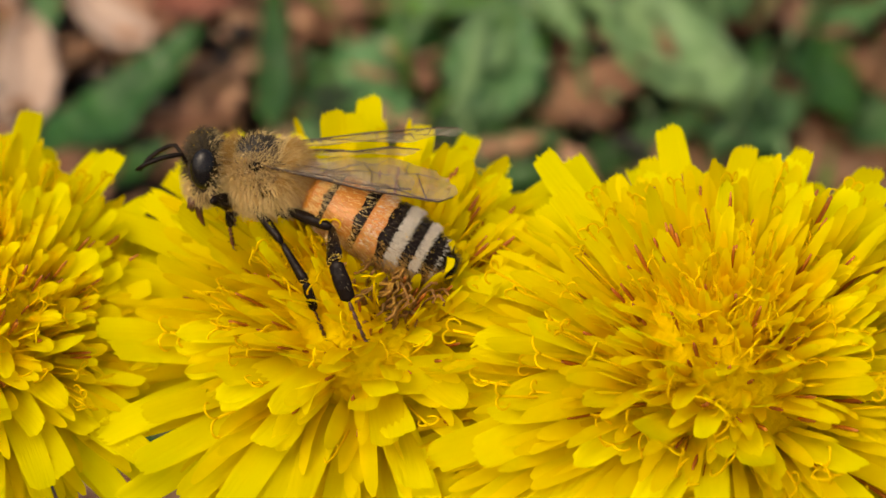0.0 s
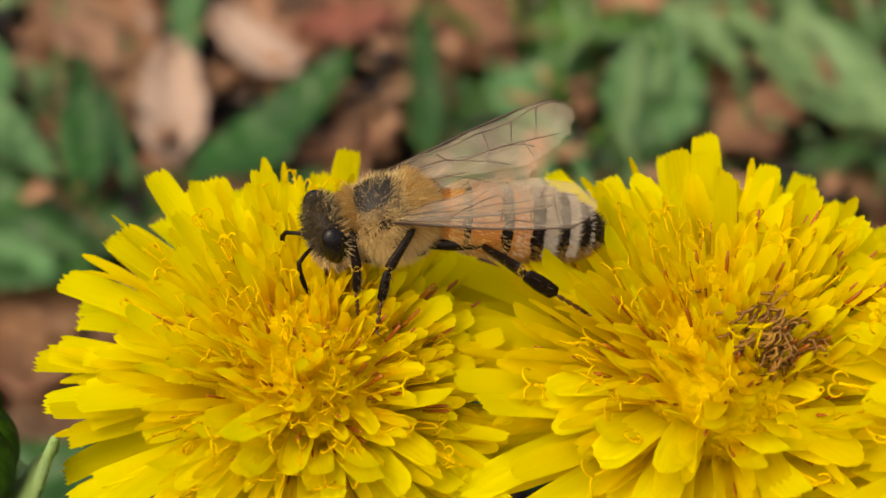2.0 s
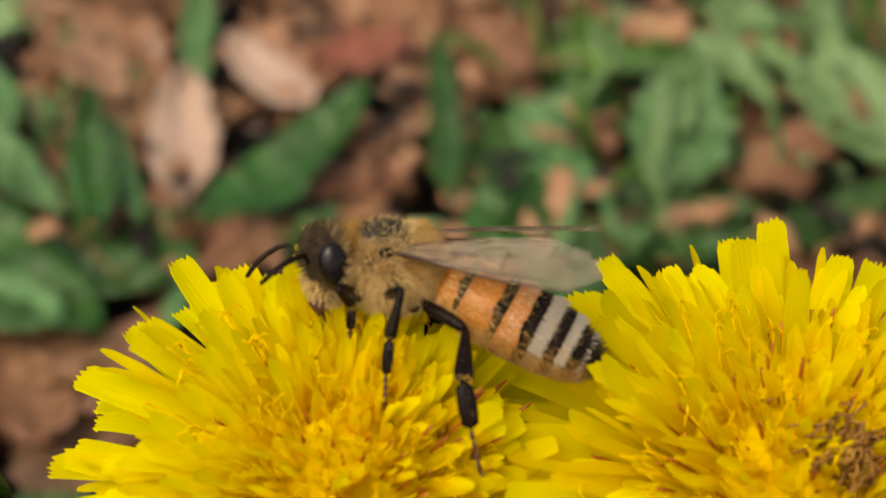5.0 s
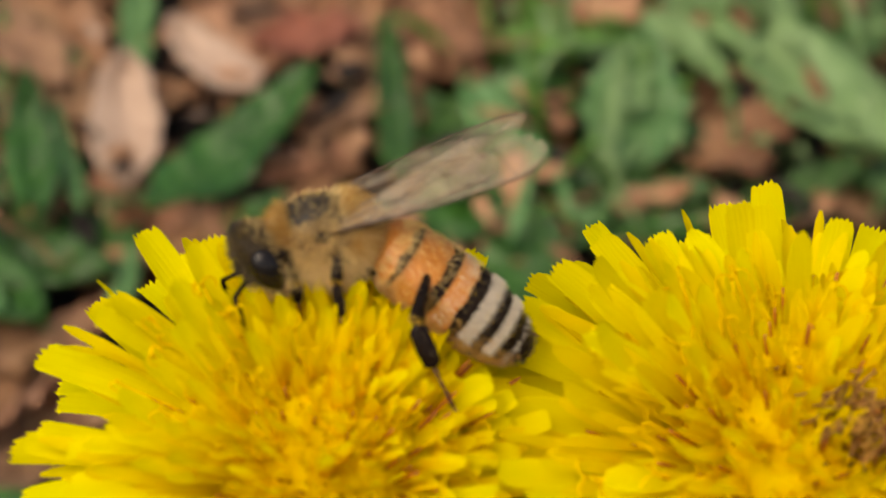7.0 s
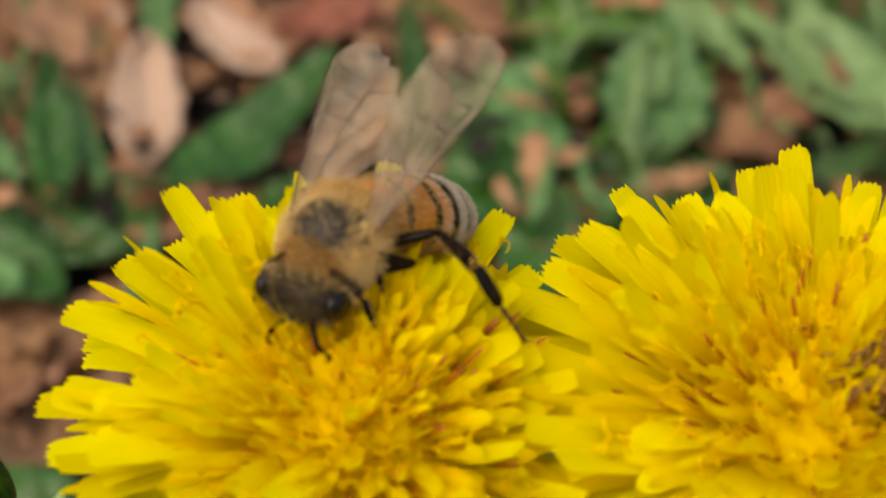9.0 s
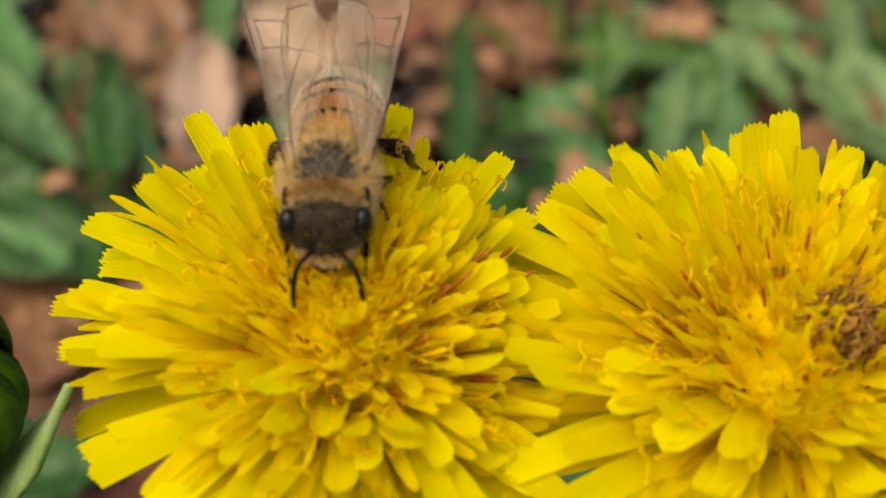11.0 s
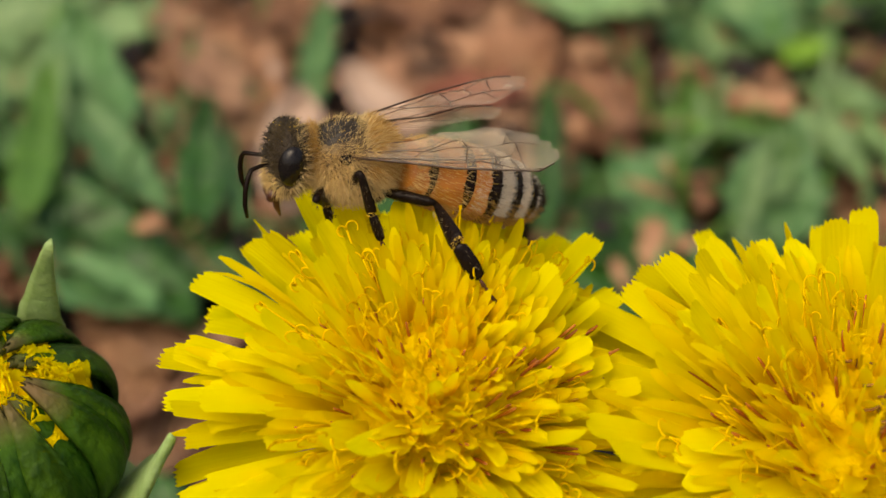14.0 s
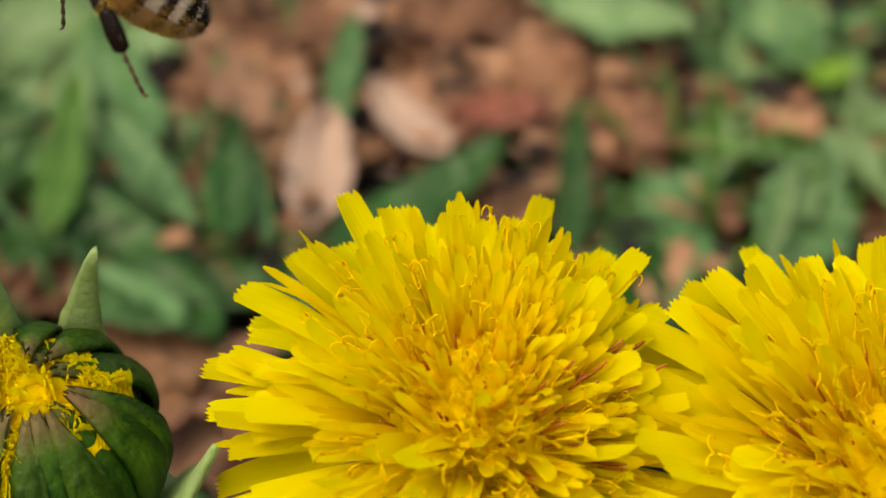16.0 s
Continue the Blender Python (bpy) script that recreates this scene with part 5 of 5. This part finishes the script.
LEGS = {}
for kind in "FMH":
    sizes, femur, tibia, basi, small = leg_parts(kind)
    for sd in "LR":
        fo = make_part("femur", femur, CUTICLE, bee, "glossy black thigh of a leg")
        make_part("bristles", bristles(sizes[0], 0.3, 40), HEAD_FUZZ, fo)
        to = make_part("tibia", tibia, CUTICLE, bee, "flattened black shin of a leg")
        make_part("bristles", bristles(sizes[1], 0.32, 50), FUZZ if kind == "H" else HEAD_FUZZ, to)
        make_part("pollen", grains(150 if kind == "H" else 70, (sizes[1] * 0.97, 0, 0), (0.16, 0.26, 0.45 if kind == "H" else 0.28)), POLLEN, to)
        ta = make_part("tarsus", basi, CUTICLE, bee, "black foot of a leg with brown claws")
        make_part("bristles", bristles(sizes[2] * 0.5, 0.25, 40), HEAD_FUZZ, ta)
        make_part("foot_tip", small, LEG_TIP, ta, "reddish brown jointed claws")
        LEGS[sd + kind] = (sizes, fo, to, ta)
HIPS = {"F": (1.25, 0.75, -1.35), "M": (0.1, 0.95, -1.5), "H": (-1.4, 0.95, -1.3)}


def leg_poses(sizes, hip, foot, side, kind):
    """Poses of thigh, shin and foot that reach from hip to foot with the knee raised outwards."""
    fem, tib, tar = sizes
    h, f = Vector(hip), Vector(foot)
    lift = Vector(({"F": 0.3, "M": 0.1, "H": -0.15}[kind], 0.25 * side, 1.0)).normalized()
    back = (h - f)
    far = back.length
    reach = fem + tib + tar
    if far > reach * 0.97:
        f = h - back.normalized() * reach * 0.97
        back = h - f
        far = back.length
    ankle = f + (back.normalized() * 0.75 + lift * 0.45 + Vector(({"F": 0.0, "M": -0.05, "H": 0.1}[kind], 0.2 * side, 0))).normalized() * tar
    d = ankle - h
    ln = min(max(d.length, abs(fem - tib) + 0.15), fem + tib - 0.03)
    ankle = h + d.normalized() * ln
    u = d.normalized()
    a = (fem * fem - tib * tib + ln * ln) / (2 * ln)
    hh = math.sqrt(max(0.0, fem * fem - a * a))
    bend = Vector(({"F": 0.5, "M": -0.2, "H": -1.0}[kind], (0.25 if kind == "H" else 0.75) * side, 0.12 if kind == "H" else 0.75))
    bend = (bend - u * bend.dot(u)).normalized()
    knee = h + u * a + bend * hh
    out = []
    for p, q in ((h, knee), (knee, ankle), (ankle, f)):
        x = (q - p).normalized()
        y = (Vector((0, side, 0)) - x * x.y * side).normalized()
        m = Matrix((x, y, x.cross(y))).transposed().to_4x4()
        m.translation = p * MM
        out.append(m)
    return out


# ---- what moves: the bee and its parts ----
BEE = [
    (0, 15.56, 3.39, 86.97, 24.55, -13.09, 173.81),
    (0.5, 9.87, 2.81, 87.21, 20.59, 6.13, -174.38),
    (1, 6.4, 2.91, 86.92, -1, -10.66, -167.66),
    (1.5, 4.71, 2.66, 86.94, -5.63, -11.29, -170.79),
    (2, 3.89, 3.42, 86.95, 3.71, -1.15, -167.01),
    (2.5, 4.37, 3.54, 87.27, 4.35, -2.98, -167.31),
    (3, 3.37, 4.7, 87.79, 30.11, -9.19, 183.53),
    (3.5, 3.29, 3.79, 87.84, 34.83, -9.25, 175.41),
    (4, 3.02, 4.61, 87.84, 32.82, -12.06, 174.09),
    (6.5, -0.11, 7.07, 86.94, 21.83, -9.42, -167.8),
    (7, -0.29, 6.39, 86.96, 16.8, -4.6, -167.78),
    (7.5, -0.35, 6.91, 86.92, 18.59, -6.39, -164.73),
    (8, -1.25, 6.67, 86.94, 12.07, -5.56, -159.74),
    (8.5, -0.9, 4.76, 86.87, 0.88, 2.06, -136.22),
    (11, -1.15, 2.08, 86.88, 1.96, -0.2, -86.63),
    (11.5, -0.43, 2.54, 86.86, -0.16, -0.05, -88.3),
    (12, -1.08, 1.88, 86.87, 15.52, 1.58, -105.83),
    (12.5, -2.03, 5.26, 86.94, -3.19, -3.87, -132.41),
    (13, -4.65, 9.2, 88.09, 42.58, -12.64, 168.89),
    (13.5, -3.45, 9.5, 87.95, 18.74, -20.76, 183.26),
    (14, -5.81, 7.37, 87.99, 8.41, -5.55, -164.88),
    (14.5, -5.77, 7.23, 87.99, 10.12, -9.09, -166.08),
    (15, -6.17, 8.21, 87.99, 26.2, -5.15, -170.56),
    (15.5, -7.6, 7.9, 87.94, 30.64, -6.35, -166.03),
    (15.7, -7.12, 7.49, 88, 28.6, 0.11, -167.36),
    (15.8, -6.92, 9.12, 88.5, 26.13, -5.73, -171.95),
    (15.9, -13.98, 8.14, 95, 12.92, -6.87, -160.04),
    (16, -23.6, 5.37, 101.4, 23.54, -16.52, 179.48),
]
HEAD = [
    (0, -11.9, 8.5),
    (0.5, -14.2, 12),
    (1, 9.6, -2.7),
    (1.5, 13.2, -5),
    (2, -13.4, 7.3),
    (2.5, -6.5, 7.6),
    (3, -23.3, 15.9),
    (3.5, -12.1, 18.2),
    (4, -18.1, 18.7),
    (6.5, -20.2, 7.6),
    (7, -32.8, 9.4),
    (7.5, -14.1, 5.8),
    (8, -26.5, 4),
    (8.5, -47.5, 1.3),
    (11, -16.7, 2.6),
    (11.5, -14.3, -1.9),
    (12, -26.9, -13.7),
    (12.5, -13.5, -9),
    (13, -21.2, 18.3),
    (13.5, -17, 3.2),
    (14, 0.6, 5.1),
    (14.5, 5.8, 3.8),
    (15, -10.2, 13.6),
    (15.5, -13.7, 13.3),
    (15.7, -27.1, 8),
    (15.8, -16.6, 8),
    (15.9, -13.5, 8),
    (16, -5.2, 8),
]
ABDOMEN = [
    (0, -13.4, 7.7),
    (0.5, -17.8, 7),
    (1, -4.8, 8.6),
    (1.5, 1.8, 8),
    (2, -13.2, 5.2),
    (2.5, -4.1, 8.1),
    (3, -19.7, 0.5),
    (3.5, -10.7, -10.1),
    (4, -13.2, 7.4),
    (6.5, -24.8, 15.7),
    (7, -37.4, 18.4),
    (7.5, -16.4, 14.6),
    (8, -29.5, 13.3),
    (8.5, -40.1, 15),
    (11, -14.5, 0),
    (11.5, -14.5, 0),
    (12, -22.5, -1.4),
    (12.5, -23.1, -3.9),
    (13, -12.7, 8.8),
    (13.5, -13.1, 1.9),
    (14, -18.3, -10.1),
    (14.5, -9.5, -11.1),
    (15, -12.8, 6.8),
    (15.5, -10.6, 4.9),
    (15.7, -19.4, 12),
    (15.8, -15.3, 11.8),
    (15.9, -27.3, -18),
    (16, -16.2, -18),
]
WING_L = [
    (0, -5.8, 2.6, -16.1),
    (0.5, 36.3, 16.2, -29.1),
    (1, 11.5, -5, -34),
    (1.5, 11.5, -4, -34),
    (2, 24.3, 9.8, -12.1),
    (2.5, 7, 1.1, -12.1),
    (3, 41.2, 7.6, -36),
    (3.5, 41.4, 10.5, -48.1),
    (4, 37.1, 8.2, -38.1),
    (6.5, 16.9, 11.7, -28.1),
    (7, 7.8, 19.2, -20),
    (7.5, 12.1, 10.6, -22.1),
    (8, 9.8, 15.9, -18),
    (8.5, 17.4, 26.3, -53),
    (11, 11.2, 35.5, -22),
    (11.5, 15.8, 34.8, -28),
    (12, 11.6, 13.8, -32.1),
    (12.5, 12.6, 13.6, -21.6),
    (13, 46.1, 4.1, -52),
    (13.5, 11.2, 3.2, -12),
    (14, 11.8, 5.8, -12),
    (14.5, 13.1, 5.7, -12),
    (15, 41.7, 9.6, -13.6),
    (15.5, 55.6, 18.9, -24.6),
    (15.7, 62.9, 16.3, -24.6),
    (15.8, 80.5, 36.6, -65.2),
    (15.9, 74.7, 37.8, -67.6),
    (16, 65.5, 29.7, -51.3),
]
WING_R = [
    (0, 5.5, 18.5, 8.1),
    (0.5, 10, 30.4, -45.9),
    (1, 1.9, 16.7, 12.1),
    (1.5, 11.6, 26.9, -27.4),
    (2, 0.2, 18, -13.9),
    (2.5, -1.4, 14.9, 7),
    (3, -4.6, 13.5, 2),
    (3.5, -0.6, 14.1, 0),
    (4, -1.2, 10.9, 16),
    (6.5, -12.4, 19.8, -4),
    (7, -3.2, 21.8, 8),
    (7.5, -7.1, 15.6, 6),
    (8, 0.8, 14.9, 6),
    (8.5, 10.5, 7.7, -9.9),
    (11, 15, 33.9, 0),
    (11.5, 13.8, 33.2, 0),
    (12, -2.3, 25.3, -18),
    (12.5, 12.8, 11.3, 6),
    (13, 2.1, 29.9, -6),
    (13.5, 12.2, 14.3, 11.9),
    (14, 21.6, 7.6, 12),
    (14.5, 18.8, 8.3, 12),
    (15, 8.7, 19.4, -22.2),
    (15.5, -7.9, 23.4, -33.3),
    (15.7, 32.4, 23.3, -41.7),
    (15.8, 53.2, 24.3, -45.2),
    (15.9, 40.3, 0.1, 12),
    (16, 66.3, 16.8, -18.7),
]
FOOT_LF = [
    (0, 0.8, 0.5, -4),
    (0.5, 5.2, 3.7, -4.5),
    (1, 4.2, 2.3, -3.9),
    (1.5, 2.2, 3.4, -3.4),
    (2, 2.2, 2.9, -3.4),
    (2.5, 2.3, 3.3, -3.5),
    (3, 0.5, 0.5, -3.8),
    (3.5, 1.1, 1, -4.9),
    (4, 1, 0.7, -4.4),
    (6.5, 1.2, 0.8, -4),
    (7, 1.2, 0.8, -3.6),
    (7.5, 2.4, 1.5, -4.1),
    (8, 2, 2.4, -4),
    (8.5, 1.9, 3.2, -3),
    (11, 3.4, 1.6, -3.1),
    (11.5, 2.1, 2.3, -3),
    (12, 0.5, 0.7, -3.2),
    (12.5, 1, 2.8, -3),
    (13, -2.7, 0.4, -3.3),
    (13.5, 1, 0.1, -3.8),
    (14, 0.5, 0.8, -4),
    (14.5, 0.4, 1.3, -4.6),
    (15, 0.4, 0.3, -3.5),
    (15.5, 0.6, 0.2, -4.3),
    (15.7, 1.4, 0.8, -4.2),
    (15.8, 0.2, 0.8, -5.4),
    (15.9, 2, 0.8, -4),
    (16, 0.7, 0.8, -2.3),
]
FOOT_LM = [
    (0, -5.3, 3.3, -7.1),
    (0.5, -1.2, 3.2, -5),
    (1, -2.2, 6.2, -3.4),
    (1.5, -1.5, 5.5, -2.4),
    (2, 1.5, 4.2, -3.5),
    (2.5, 2.4, 4.4, -3.6),
    (3, 0.1, 3.4, -5.7),
    (3.5, -0.7, 2.5, -5.5),
    (4, -0.8, 3.7, -6.1),
    (6.5, -0.4, 3.8, -4.9),
    (7, -0.4, 2.7, -4.1),
    (7.5, 1.3, 4.5, -4.9),
    (8, 0.5, 4, -4.2),
    (8.5, 0.4, 2.6, -3),
    (11, -0.6, 2.6, -3.1),
    (11.5, -0.1, 3.2, -3),
    (12, 1.6, 3.8, -4.2),
    (12.5, 0.4, 7.6, -4),
    (13, -2.1, 1.7, -6.8),
    (13.5, -1.5, 3.2, -5.2),
    (14, -2.1, 2.8, -4.4),
    (14.5, -2.6, 2.7, -4.3),
    (15, -1.1, 0.3, -3.9),
    (15.5, -1.1, 0.4, -3.5),
    (15.7, -1.1, 0.8, -4.2),
    (15.8, -1.3, 0.8, -5.5),
    (15.9, -1.7, 2, -5.4),
    (16, -1.1, 0.8, -3.2),
]
FOOT_LH = [
    (0, -6.8, 6.4, -4.9),
    (0.5, -7, 4.9, -4.7),
    (1, -10.4, 5.4, -2),
    (1.5, -11.3, 5.6, -0.6),
    (2, -8.5, 5.4, -3.3),
    (2.5, -7.2, 5.9, -2.3),
    (3, -3, 5.2, -6.1),
    (3.5, -5.1, 6.1, -7.1),
    (4, -5.4, 6.5, -7.1),
    (6.5, -4.3, 6.3, -6.9),
    (7, -4.3, 6.1, -5.6),
    (7.5, -4.7, 6.2, -6.6),
    (8, -4.8, 6.9, -6.9),
    (8.5, -0.3, 8.9, -3.3),
    (11, -4.4, 4, -3.2),
    (11.5, -5.4, 3.7, -3),
    (12, -3.6, 2.3, -3.9),
    (12.5, -3.1, 4.3, -2.7),
    (13, -9.1, 3.1, -5.6),
    (13.5, -6.6, 6.5, -4.5),
    (14, -7, 6.3, -4.7),
    (14.5, -7.2, 5.4, -4.6),
    (15, -7.3, 5.4, -6.2),
    (15.5, -8.3, 4.5, -6.6),
    (15.7, -7.8, 4, -7),
    (15.8, -7.8, 3.8, -6.6),
    (15.9, -2.5, 3.9, -5.8),
    (16, -8.9, 4.1, -5.1),
]
ANTENNA = [
    (0, 62, 40),
    (0.5, 10, 20),
    (1, 0, 10),
    (1.5, -10, 5),
    (2, -15, 0),
    (2.5, -10, 0),
    (3, 66, 56),
    (3.5, 79, 69),
    (4, 84, 71),
    (6.5, 0, -10),
    (7, -5, -15),
    (7.5, 25, 0),
    (8, 0, -10),
    (8.5, 5, 0),
    (11, 0, 10),
    (11.5, 35, 30),
    (12, 5, 5),
    (12.5, 15, 0),
    (13, 0, -10),
    (13.5, -5, -10),
    (14, -10, -20),
    (14.5, -5, -15),
    (15, 165, 150),
    (15.5, 80, 110),
    (15.7, 65, 100),
    (15.9, 70, 90),
    (16, 70, 90),
]


def stepped(table):
    """Rows a tenth of a second apart, easing from one foothold to the next."""
    out = []
    for a, b in zip(table, table[1:]):
        n = max(1, round((b[0] - a[0]) * 10))
        for i in range(n):
            u = i / n
            u = u * u * (3 - 2 * u)
            out.append((a[0] + (b[0] - a[0]) * i / n,) + tuple(p + (q - p) * u for p, q in zip(a[1:], b[1:])))
    return out + [table[-1]]


def motions():
    walk(bee, [(t, pose(x * MM, y * MM, z * MM, rx, ry, rz)) for t, x, y, z, rx, ry, rz in BEE])
    walk(head, [(t, pose(1.75 * MM, 0, 0.1 * MM, 0, -p, y)) for t, p, y in HEAD])
    for ob, sg in zip(ANTENNAE, (1, -1)):
        walk(ob, [(t, pose(2.1 * MM, sg * 0.38 * MM, -0.35 * MM, 0, -(near if sg > 0 else far), 0)) for t, near, far in ANTENNA])
    walk(abdomen, [(t, pose(-2.2 * MM, 0, -0.2 * MM, 0, p, -y)) for t, p, y in ABDOMEN])
    for key, sg, table in (("L", 1, WING_L), ("R", -1, WING_R)):
        fore, hind = WINGS[key]
        walk(fore, [(t, pose(0.1 * MM, sg * 1.5 * MM, 1.0 * MM, r, e, -sg * a)) for t, a, e, r in table])
        walk(hind, [(t, pose(-0.6 * MM, sg * 1.35 * MM, 0.85 * MM, r, e - 2, -sg * (a - 6))) for t, a, e, r in table])
    for kind, table in (("F", FOOT_LF), ("M", FOOT_LM), ("H", FOOT_LH)):
        for sd, sg in (("L", 1), ("R", -1)):
            sizes, fo, to, ta = LEGS[sd + kind]
            hip = (HIPS[kind][0], HIPS[kind][1] * sg, HIPS[kind][2])
            rows = [(t, leg_poses(sizes, hip, (x, y, z) if sg > 0 else (max(x, -4.0) if kind == "H" else x, -min(y, 3.2), z), sg, kind)) for t, x, y, z in stepped(table)]
            for i, ob in enumerate((fo, to, ta)):
                walk(ob, [(t, ms[i]) for t, ms in rows])


motions()
